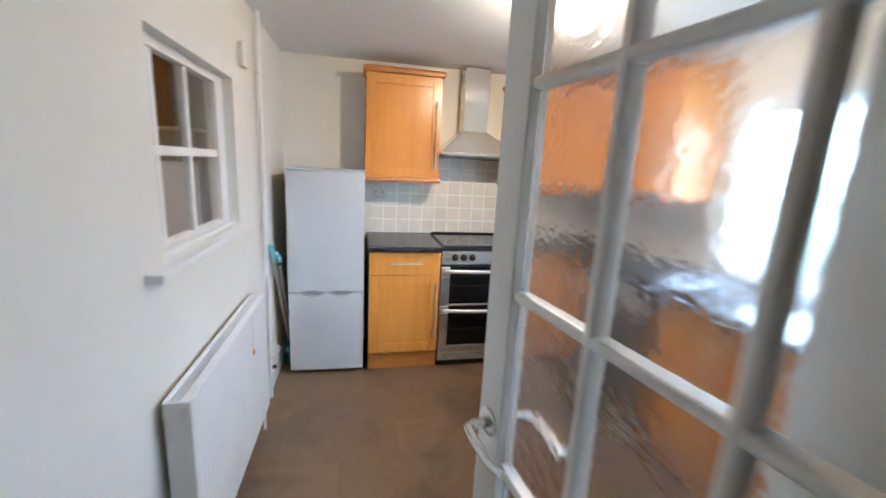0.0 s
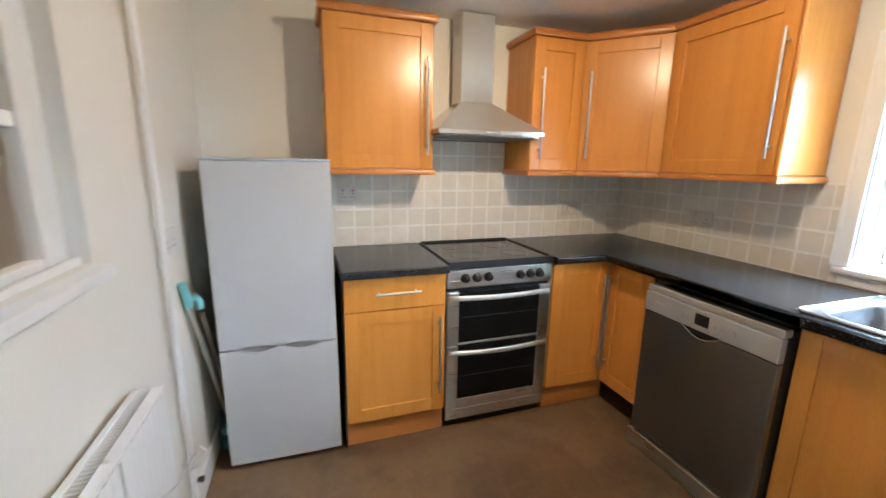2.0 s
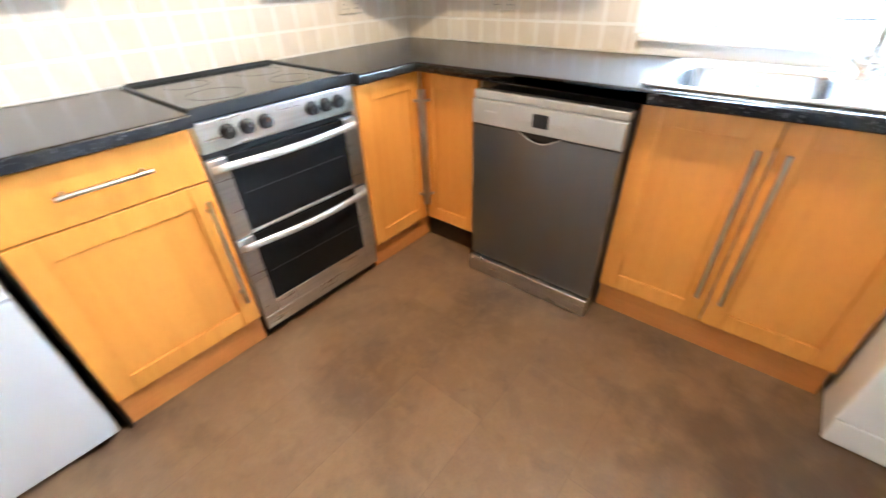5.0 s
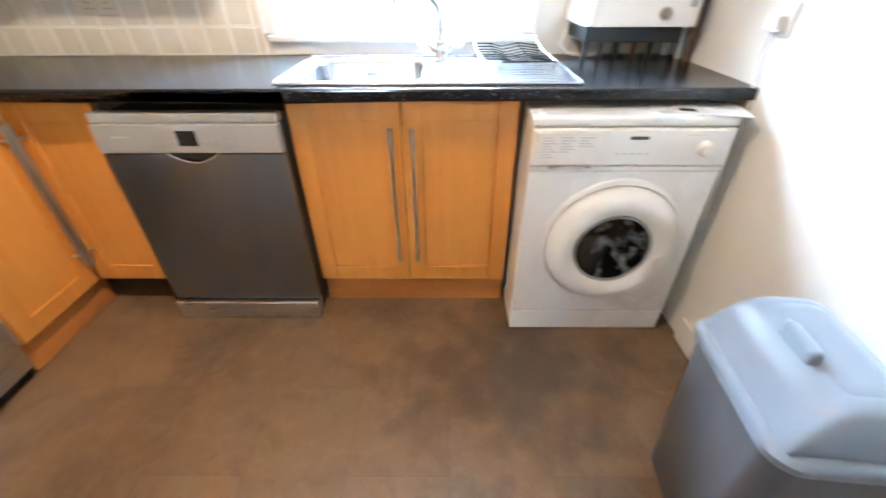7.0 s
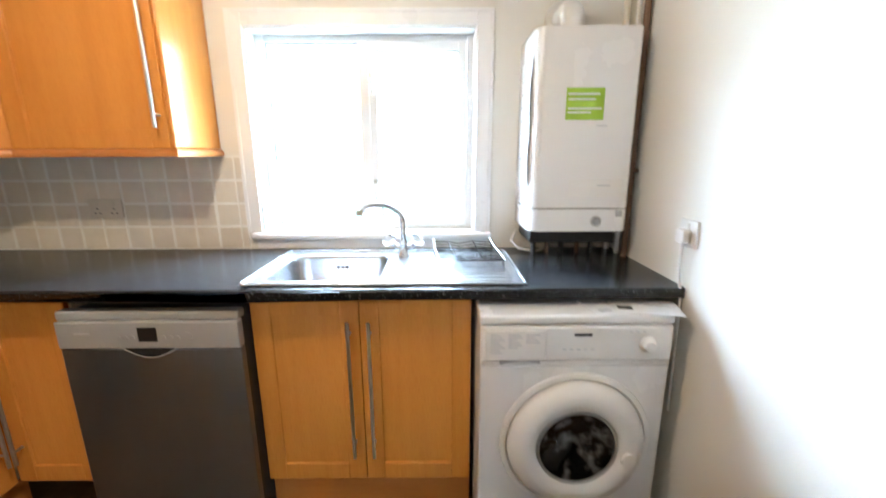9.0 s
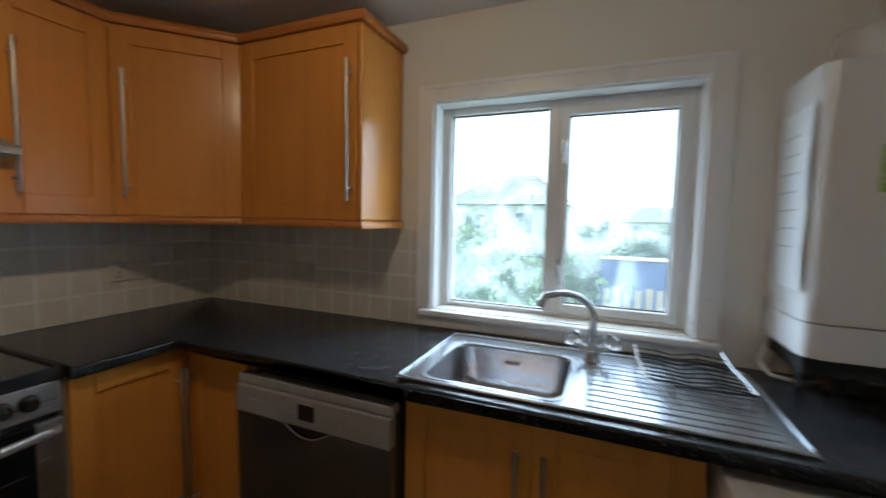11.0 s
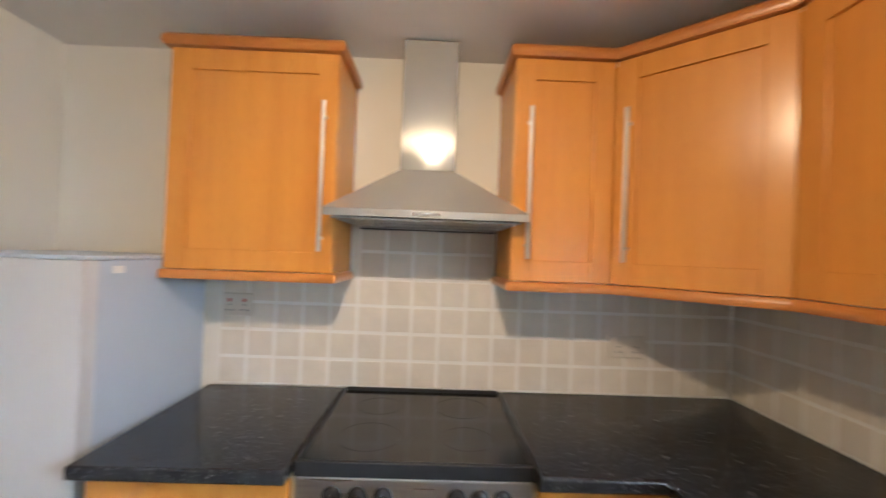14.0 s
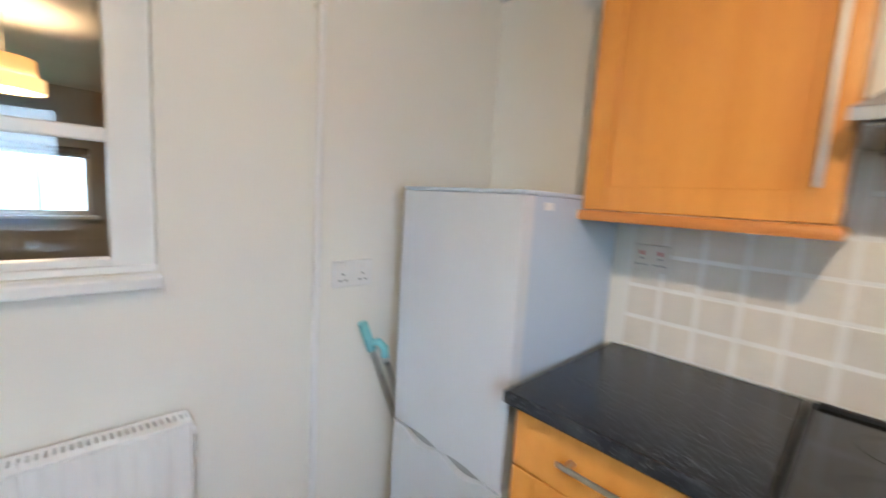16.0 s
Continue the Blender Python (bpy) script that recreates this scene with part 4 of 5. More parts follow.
# ---- sink, tap and rack ----
def sink():
    x0, x1, y0, y1 = SINK
    u = thing("kitchen_sink", pose(0, 0, TOP), "inset stainless steel sink with one bowl and a ribbed drainer", "sink")
    bx0, bx1, by0, by1 = 1.945, 2.300, 1.585, 1.985
    t = 0.004
    bm = bmesh.new()  # rim plate with the bowl sunk into it
    for a, b, c, d in ((x0, bx0, y0, y1), (bx1, x1, y0, y1), (bx0, bx1, by1, y1), (bx0, bx1, y0, by0)):
        add_box(bm, a, b, c, d, 0.001, t)
    bmesh.ops.remove_doubles(bm, verts=bm.verts, dist=1e-5)
    part("drainer_plate", bm, SINKSTEEL, u)
    rim = [(p[0], p[1], t + 0.001) for p in rounded(x0 + 0.004, x1 - 0.004, y0 + 0.004, y1 - 0.004, 0.02)]
    part("raised_rim", tube(rim + [rim[0]], 0.0055, 8, False), SINKSTEEL, u)
    rings = []
    for z, g, r in ((t + 0.0015, -0.012, 0.05), (t + 0.001, 0.0, 0.055), (-0.006, 0.006, 0.055), (-0.10, 0.012, 0.06), (-0.145, 0.028, 0.06), (-0.158, 0.060, 0.06)):
        rings.append([(px, py, z) for px, py in rounded(bx0 + g, bx1 - g, by0 + g, by1 - g, r, 7)])
    part("bowl", loft(bmesh.new(), rings, False, True), SINKSTEEL, u)
    part("waste", lathe(bmesh.new(), ((bx0 + bx1) / 2, (by0 + by1) / 2, -0.1575), (0, 0, 1), [(0.035, 0), (0.035, 0.002), (0.026, 0.003), (0.022, 0.001)], 28, True), CHROME, u)
    bm = bmesh.new()
    for i in range(3):
        add_box(bm, bx1 - 0.0145, bx1 - 0.0085, 1.765 + i * 0.018, 1.777 + i * 0.018, -0.048, -0.036, 0.001)
    part("overflow", bm, BLACK, u, "dark overflow slots")
    for i in range(10):
        x = 1.948 + i * 0.037
        part("drainer_rib", tube([(x, 1.125, t - 0.0005), (x, 1.530, t - 0.0005)], 0.0030, 8), SINKSTEEL, u)


sink()


def tap():
    u = thing("mixer_tap", pose(2.305, 1.530, TOP + 0.004), "chrome mixer tap with a swan neck and clear cross-head knobs", "tap")
    part("base", lathe(bmesh.new(), (0, 0, 0), (0, 0, 1), [(0.028, 0), (0.028, 0.006), (0.019, 0.016), (0.017, 0.045), (0.019, 0.060), (0.013, 0.070)], 28, True), CHROME, u)
    up = [(0, 0, 0.065), (0, 0, 0.13)]
    pts = up + [(-0.100 * (1 - math.cos(radians(a))), 0.104 * (1 - math.cos(radians(a))), 0.138 + 0.092 * math.sin(radians(a))) for a in range(10, 118, 9)]
    last = pts[-1]
    pts.append((last[0] - 0.012, last[1] + 0.012, last[2] - 0.022))
    part("spout", tube(pts, 0.0115, 14), CHROME, u)
    part("aerator", cyl((pts[-1][0], pts[-1][1], pts[-1][2] + 0.012), (pts[-1][0] - 0.001, pts[-1][1] + 0.001, pts[-1][2] - 0.010), 0.0135, n=16), CHROME, u)
    for s in (-1, 1):
        arm = part("valve", tube([(0, 0, 0.022), (0.0, 0.030 * s, 0.040), (0.0, 0.048 * s, 0.056)], 0.0115, 14), CHROME, u)
        bm = lathe(bmesh.new(), (0, 0.048 * s, 0.056), (0, 0.66 * s, 0.75), [(0.013, 0.0), (0.028, 0.007), (0.031, 0.022), (0.026, 0.034), (0.012, 0.037)], 8, True)
        part("tap_knob", bm, CRYSTAL, arm, "faceted clear acrylic knob")


tap()


def rack():
    u = thing("wire_rack", pose(2.225, 1.262, TOP + 0.012, 0, 0, 8), "folding dark wire draining rack lying on the drainer", "dish rack")
    part("end_bar", tube([(-0.075, 0.128, 0.020), (-0.03, 0.129, 0.024), (0.05, 0.128, 0.034), (0.110, 0.126, 0.060)], 0.0045, 8), WHITEPLASTIC, u, "white coated end bar")
    part("end_bar", tube([(-0.095, -0.128, 0.012), (-0.03, -0.129, 0.020), (0.06, -0.128, 0.030), (0.125, -0.126, 0.052)], 0.0050, 8), CHROME, u, "worn chrome end bar")
    for i in range(8):
        x = -0.090 + i * 0.028
        z = 0.012 + 0.0005 * i * i
        pts = [(x + 0.018, 0.128, z + 0.010), (x - 0.006, 0.062, z + 0.012), (x + 0.014, 0.018, z - 0.002), (x - 0.004, -0.045, z + 0.012), (x, -0.128, z)]
        part("wire", tube(pts, 0.0023, 6), WIRE, u)
    for y in (-0.045, 0.062):
        part("cross_wire", tube([(-0.105, y, 0.020), (0.02, y, 0.028), (0.115, y, 0.046)], 0.0026, 6), WIRE, u)
    part("front_frame", tube([(-0.100, 0.070, -0.007), (-0.106, 0.070, 0.018), (-0.112, -0.020, 0.018), (-0.110, -0.118, 0.016), (-0.104, -0.118, -0.007)], 0.0030, 6), WIRE, u)
    for y in (-0.122, 0.122):
        part("leg", tube([(0.09, y, 0.034), (0.095, y, -0.007)], 0.0032, 6), WIRE, u)


rack()


# ---- boiler and pipes ----
def boiler():
    y1, y0 = 1.030, 0.648
    w = y1 - y0
    u = thing("boiler", pose(2.185, y1, 1.035, 0, 0, FACE_X), "white wall-hung gas boiler with a green label and flue elbow", "boiler")
    h, d = 0.735, XW - 2.185 - 0.001
    outline = [(0.0, 0.045), (0.012, 0.018), (0.040, 0.0), (w - 0.012, 0.0), (w, 0.012), (w, d), (0.0, d)]
    bm = add_prism(bmesh.new(), outline, 0.092, h)
    part("case", bm, WHITEGOODS, u)
    bm = add_prism(bmesh.new(), outline, 0.0, 0.088)
    front = part("lower_cover", bm, WHITEGOODS, u)
    part("shadow_gap", box(0.01, w - 0.01, 0.03, d - 0.02, 0.087, 0.093), INK, u)
    part("chassis", box(0.02, w - 0.02, 0.05, d - 0.002, -0.055, -0.001, 0.003), BLACK, u, "dark underside with pipe tails")
    k = part("dial", lathe(bmesh.new(), (w * 0.685, 0.0, 0.040), (0, -1, 0), [(0.015, 0), (0.015, 0.004), (0.012, 0.006), (0.011, 0.012), (0.009, 0.013)], 24, True), GRIPGREY, front)
    part("bezel", lathe(bmesh.new(), (w * 0.685, 0.0, 0.040), (0, -1, 0), [(0.021, 0), (0.021, 0.004), (0.0165, 0.005), (0.0155, 0)], 28), NICKEL, k)
    part("gauge_button", box(w - 0.045, w - 0.020, -0.004, 0.001, 0.058, 0.082, 0.003), SILVERPLASTIC, front)
    plate = part("badge_plate", box(0.145, w - 0.03, -0.003, 0.001, 0.135, 0.200, 0.008, 3), WHITEPLASTIC, u)
    part("print", box(0.255, 0.305, -0.0042, -0.0028, 0.176, 0.181), INK, plate)
    lab = part("label", box(0.118, 0.258, -0.0022, 0.0005, 0.418, 0.530, 0.001, 1), GREEN, u, "lime green rectangular sticker")
    bm = bmesh.new()
    for z, x0_, x1_ in ((0.505, 0.125, 0.240), (0.487, 0.125, 0.225), (0.455, 0.125, 0.250), (0.441, 0.125, 0.210)):
        add_box(bm, x0_, x1_, -0.0034, -0.0021, z, z + 0.006)
    part("print", bm, PAPER, lab)
    part("print", box(0.235, 0.275, -0.0015, 0.0006, 0.395, 0.400), INK, u)
    cx = w * 0.44
    pts = [(cx, 0.15, h - 0.002), (cx, 0.15, h + 0.05)] + [(cx, 0.15 + 0.05 * (1 - math.cos(radians(a))), h + 0.05 + 0.05 * math.sin(radians(a))) for a in range(15, 91, 15)] + [(cx, d - 0.001, h + 0.10)]
    flue = part("flue_elbow", tube(pts, 0.046, 24), WHITEPLASTIC, u)
    part("flue_collar", lathe(bmesh.new(), (cx, 0.15, h + 0.0005), (0, 0, 1), [(0.062, 0), (0.062, 0.014), (0.047, 0.018)], 28), WHITEPLASTIC, u)
    part("flue_plate", lathe(bmesh.new(), (cx, d - 0.0005, h + 0.10), (0, -1, 0), [(0.075, 0), (0.070, 0.010), (0.047, 0.013)], 28), WHITEPLASTIC, u)
    for i, x in enumerate((0.06, 0.12, 0.18, 0.25, 0.31)):
        part("pipe_tail", cyl((x, 0.16, -0.056), (x, 0.16, -0.125), 0.0085 if i % 2 else 0.011, n=12), COPPER if i % 2 else RUBBER, u)


boiler()
u = thing("safety_notice", pose(2.315, 1.0305, 1.44, 0, 0, 180), "white printed notice taped to the side of the boiler", "paper")
bm = bmesh.new()
cols = [[bm.verts.new((-0.095 + 0.19 * i / 8, -0.0012 - 0.006 * abs(math.sin(2.2 * math.pi * j / 12)) * (i / 8) ** 2 - d, -0.24 + 0.48 * j / 12)) for d in (0.0, 0.0008) for j in range(13)] for i in range(9)]
for p_, q_ in zip(cols, cols[1:]):
    for j in range(26):
        bm.faces.new((p_[j], p_[(j + 1) % 26], q_[(j + 1) % 26], q_[j])) if j not in (12, 25) else None
sheet = part("sheet", bm, PAPER, u)
for k in range(7):
    part("print", box(-0.075, 0.02 + 0.012 * (k % 3), -0.0050, -0.0022, 0.17 - k * 0.05, 0.176 - k * 0.05), INK, sheet)
bm = tube([(2.43, 1.03, 1.00), (2.40, 1.055, 0.955), (2.37, 1.03, 0.925), (2.35, 0.96, 0.918), (2.37, 0.90, 0.93), (2.41, 0.87, 0.98)], 0.006, 8)
solid("boiler_cable", bm, WHITEPLASTIC, "white looped cable on the worktop under the boiler", "cable")
for y, r, m, words, x in ((0.615, 0.014, PLASTER, "cream painted corner pipe", 2.43), (0.600, 0.013, COPPER, "brown pipe in the corner", 2.285), (0.605, 0.011, GLOSS, "white painted corner pipe", 2.345)):
    u = thing("corner_pipe", pose(x, y, TOP), words + " rising past the boiler", "pipe", "pipes in the corner")
    part("pipe", cyl((0, 0, 0.001), (0, 0, H - TOP - 0.001), r, n=14), m, u)
    for z in (0.35, 1.05):
        part("clip", box(-r - 0.004, r + 0.004, -0.028, r + 0.002, z, z + 0.014, 0.002), m, u)


# ---- sockets and switches ----
def socket(name, m, w, h, label, gangs=1, red=False, plug=False, tone=None):
    """A wall plate whose face looks along its own -y."""
    u = thing(name, m, label, "socket")
    part("plate", box(-w / 2, w / 2, -0.010, -0.0005, -h / 2, h / 2, 0.004, 3), tone or WHITEPLASTIC, u)
    for g in range(gangs):
        cx = (g - (gangs - 1) / 2) * w / max(gangs, 1)
        part("rocker", box(cx - (0.005 if red else 0.007), cx + (0.005 if red else 0.007), -0.0145, -0.009, h * 0.12, h * (0.27 if red else 0.36), 0.002), RED if red else tone or WHITEPLASTIC, u)
        for dx, dz in ((-0.011, -0.02), (0.011, -0.02), (0, 0.0)):
            part("slot", box(cx + dx - 0.003, cx + dx + 0.003, -0.0104, -0.0095, dz * h / 0.086 - 0.004, dz * h / 0.086 + 0.002), RUBBER, u)
    if plug:
        p = part("plug", box(-0.020, 0.028, -0.040, -0.0102, -0.030, 0.014, 0.009, 3), WHITEPLASTIC, u)
        part("flex", tube([(0.004, -0.026, -0.028), (0.004, -0.028, -0.10), (0.012, -0.012, -0.22), (0.02, -0.008, -0.62)], 0.0042, 8), WHITEPLASTIC, p)
    return u


CREAMPLATE = material("aged_cream_plastic", (0.68, 0.63, 0.555), 0.4, vary=(0.62, 0.57, 0.49), scale=20)
FLOOR_FACING = YB - 0.0125
for x, y, m_ in ((0.545, FLOOR_FACING, 0), (2.05, FLOOR_FACING, 0)):
    socket("cooker_switch" if x < 1 else "double_socket", pose(x, y, 1.213 if x < 1 else 1.100), 0.110 if x < 1 else 0.146, 0.086, "pale switch plate with two red rockers on the tiles" if x < 1 else "dull cream double socket on the tiled wall", 2, x < 1, False, CREAMPLATE)
socket("double_socket", pose(XW - 0.0135, 2.88, 1.100, 0, 0, FACE_X), 0.150, 0.086, "dull cream double socket on the tiles near the window", 2, False, False, CREAMPLATE)
socket("appliance_socket", pose(1.885, YS, 1.085, 0, 0, 180), 0.090, 0.086, "white socket with a plug and flex above the washing machine", 1, False, True)
socket("wall_socket", pose(XL, 2.865, 1.095, 0, 0, 90), 0.150, 0.090, "white double socket on the wall beside the fridge", 2)
u = thing("wall_sensor", pose(XL, 2.475, 1.915, 0, 0, 90), "small white plastic box on the wall above the inner window", "alarm sensor")
part("case", box(-0.035, 0.035, -0.028, -0.0005, -0.055, 0.055, 0.008, 3), WHITEPLASTIC, u)


# ---- radiator and heating pipe ----
def radiator():
    y0, y1, z0, z1 = 1.428, 2.376, 0.165, 0.777
    xb, xf = -0.142, -0.080
    n = y1 - y0
    u = thing("radiator", pose(0, y0, 0), "white double panel radiator with a slotted top grille", "radiator")
    for x, side in ((xf, 1), (xb, -1)):
        front = []
        y = 0.004
        while y < n - 0.036:
            front += [(x + 0.005, y), (x + 0.005, y + 0.010), (x + 0.0085, y + 0.016), (x + 0.0085, y + 0.028)]
            y += 0.0333
        front.append((x + 0.005, n - 0.004))
        bm = add_prism(bmesh.new(), [(x - 0.005, 0.004)] + front + [(x - 0.005, n - 0.004)], z0, z1 - 0.008)
        part("panel", bm, GLOSS, u)
    bm = bmesh.new()
    add_box(bm, xb - 0.006, xb + 0.010, 0, n, z1 - 0.007, z1, 0.002)
    add_box(bm, xf - 0.022, xf + 0.006, 0, n, z1 - 0.007, z1, 0.002)
    y = 0.004
    while y < n - 0.01:
        add_box(bm, xb + 0.010, xf - 0.022, y, y + 0.006, z1 - 0.005, z1 - 0.001)
        y += 0.0135
    part("top_grille", bm, GLOSS, u, "white slotted steel grille")
    for y in (0.0, n):
        s = 1 if y else -1
        part("side_panel", box(xb - 0.004, xf + 0.005, y - 0.003, y + 0.003, z0 + 0.01, z1 - 0.0005, 0.002), GLOSS, u)
        part("bleed_cap", cyl(((xb + xf) / 2 + 0.02, y + 0.003 * s, z1 - 0.035), ((xb + xf) / 2 + 0.02, y + 0.010 * s, z1 - 0.035), 0.014, n=18), WHITEPLASTIC, u)
    bm = bmesh.new()
    for i in range(10):
        add_box(bm, xb + 0.012, xf - 0.012, 0.04 + i * (n - 0.1) / 9, 0.044 + i * (n - 0.1) / 9, z0 + 0.03, z1 - 0.03)
    part("convector_fins", bm, INK, u)
    valve = part("valve", lathe(bmesh.new(), ((xb + xf) / 2, n + 0.035, z0 + 0.02), (0, 0, 1), [(0.010, -0.03), (0.014, 0.0), (0.016, 0.03), (0.012, 0.045)], 18, True), WHITEPLASTIC, u)
    part("tail_pipe", tube([((xb + xf) / 2, n, z0 + 0.01), ((xb + xf) / 2, n + 0.035, z0 + 0.01), ((xb + xf) / 2, n + 0.035, FL)], 0.008, 10), GLOSS, u)
    for y in (0.22, n - 0.22):
        part("bracket", box(XL + 0.0005, xb - 0.005, y, y + 0.03, z0 + 0.05, z1 - 0.08), GLOSS, u)


radiator()
u = thing("heating_pipe", pose(-0.138, 2.725, FL), "white painted vertical heating pipe with a joint", "pipe")
part("pipe", cyl((0, 0, 0.001), (0, 0, H - FL - 0.001), 0.0115, n=14), GLOSS, u)
part("joint", cyl((0, 0, 1.045), (0, 0, 1.085), 0.0155, n=14), GLOSS, u)
for z in (0.28, 1.9):
    part("clip", box(-0.027, 0.013, -0.012, 0.012, z, z + 0.012, 0.002), GLOSS, u)
part("stop_valve", lathe(bmesh.new(), (0.012, 0, 0.205), (1, 0, 0), [(0.009, 0), (0.012, 0.01), (0.012, 0.022)], 14, True), BLACK, u)
solid("looped_cable", tube([(-0.120, 2.710, 0.30), (-0.095, 2.685, 0.36), (-0.070, 2.685, 0.335), (-0.093, 2.675, 0.285), (-0.125, 2.685, 0.27), (-0.141, 2.7115, 0.25)], 0.004, 8), WHITEPLASTIC, "thin white loose cable by the heating pipe", "cable")


u = thing("loose_wire", pose(0, 0, 0), "thin white wire trailing over the radiator with an orange tip", "wire")
part("wire", tube([(-0.112, 2.705, 0.335), (-0.092, 2.56, 0.395), (-0.0695, 2.37, 0.465), (-0.0685, 2.22, 0.545), (-0.0685, 2.085, 0.605), (-0.0690, 2.082, 0.690), (-0.0690, 2.080, 0.770), (-0.100, 2.078, 0.7815)], 0.0022, 6), WHITEPLASTIC, u)
part("tip", box(-0.0705, -0.0645, 2.076, 2.092, 0.592, 0.612, 0.002), ORANGE, u, "small orange tag")


# ---- mop ----
def mop():
    u = thing("flat_mop", pose(-0.083, 2.937, FL), "flat mop with metal poles and turquoise grips against the wall", "mop")
    a, b = Vector((-0.015, 0.270, 0.12)), Vector((-0.062, -0.025, 0.91))
    part("pole", tube([a, a.lerp(b, 0.5), a.lerp(b, 0.93)], 0.0105, 12), NICKEL, u)
    part("grip", tube([a.lerp(b, 0.90), a.lerp(b, 1.0), a.lerp(b, 1.03)], 0.0165, 12), TEAL, u, "turquoise plastic grip")
    c, d = a + Vector((0.012, 0.024, 0.03)), a.lerp(b, 0.93) + Vector((0.028, 0.046, -0.045))
    part("pole", tube([c, c.lerp(d, 0.95)], 0.0095, 12), NICKEL, u)
    top = a.lerp(b, 0.93)
    part("lever", tube([top + Vector((0.004, 0, 0.0)), top + Vector((0.016, 0.026, 0.008)), top + Vector((0.028, 0.046, -0.018)), top + Vector((0.028, 0.048, -0.050))], 0.0145, 12), TEAL, u, "turquoise squeeze lever")
    part("head", box(-0.050, 0.020, 0.225, 0.315, 0.075, 0.130, 0.012, 3), TEAL, u)
    bm = bmesh.new()
    random.seed(4)
    for i in range(40):
        x, y = -0.050 + random.random() * 0.066, 0.215 + random.random() * 0.10
        add_tube(bm, [(x, y, 0.20 - 0.05 * random.random()), (x + 0.01 * (random.random() - 0.5), y + 0.008, 0.10), (x + 0.02 * (random.random() - 0.5), y + 0.01 * (random.random() - 0.5), 0.004)], 0.0075, 6)
    part("mop_cloth", bm, TEALCLOTH, u, "dark teal cloth strands")


mop()


# ---- bin ----
def bin_():
    u = thing("pedal_bin", pose(1.128, 0.792, FL, 0, 0, -5) @ Matrix.Diagonal((0.965, 0.965, 1.02, 1.0)), "grey plastic swing-top bin with a blue-grey lid", "bin")

    def ring(w, d, r, z):
        return [(px, py, z) for px, py in rounded(-w / 2, w / 2, -d / 2, d / 2, r, 6)]
    part("tub", loft(bmesh.new(), [ring(0.285, 0.225, 0.04, 0.001), ring(0.300, 0.238, 0.045, 0.02), ring(0.355, 0.285, 0.05, 0.500), ring(0.345, 0.275, 0.05, 0.502)]), BINGREY, u)
    collar = part("collar", loft(bmesh.new(), [ring(0.362, 0.292, 0.052, 0.490), ring(0.376, 0.306, 0.056, 0.498), ring(0.378, 0.308, 0.056, 0.515), ring(0.366, 0.296, 0.056, 0.522), ring(0.350, 0.282, 0.056, 0.530)]), LIDGREY, u)
    def dome(x0, x1, rise, half, base):
        """A barrel-backed shell along x whose ends drop steeply."""
        rings = []
        for x, f in ((x0, 0.30), (x0 + 0.006, 0.62), (x0 + 0.016, 0.88), (x0 + 0.030, 0.98), (x0 + 0.05, 1.0), (x1 - 0.05, 1.0), (x1 - 0.030, 0.98), (x1 - 0.016, 0.88), (x1 - 0.006, 0.62), (x1, 0.30)):
            top = [(x, half * c * (0.94 + 0.06 * f), base + rise * f * (1 - abs(c) ** 3.2)) for c in (1 - 2 * k / 18 for k in range(19))]
            rings.append(top + [(x, -half * 0.9, base - 0.004), (x, half * 0.9, base - 0.004)])
        return loft(bmesh.new(), rings)
    lid = part("lid", dome(-0.168, 0.168, 0.102, 0.136, 0.529), LIDGREY, u)
    part("flap", dome(-0.142, 0.142, 0.072, 0.104, 0.5625), LIDGREY, lid)
    grip = loft(bmesh.new(), [[(px, 0.062 + py, z) for px, py in rounded(-0.048 + g, 0.048 - g, -0.013 + g, 0.013 - g, 0.012 - g, 5)] for z, g in ((0.620, 0.0), (0.640, 0.0), (0.647, 0.003), (0.650, 0.008))])
    part("lid_grip", grip, LIDGREY, lid)


bin_()

# papers on the washing machine
for i, (x, y, a) in enumerate(((1.875, 0.80, 12), (1.865, 0.715, -14))):
    u = thing("leaflet", pose(x, y, 0.8485 + 0.0016 * i, 0, 0, a), "white printed leaflet lying on the washing machine", "paper", "papers on the washing machine")
    part("sheet", box(-0.075, 0.075, -0.105, 0.105, 0, 0.0012), PAPER, u)
    part("print", box(-0.05, -0.02, 0.04, 0.085, 0.0013, 0.0016), BLACK if i else INK, u)
    bm = bmesh.new()
    for k in range(8):
        add_box(bm, 0.0 + 0.007 * k, 0.003 + 0.007 * k, -0.08, 0.02 + 0.01 * (k % 3), 0.0013, 0.0016)
    part("print", bm, INK, u)


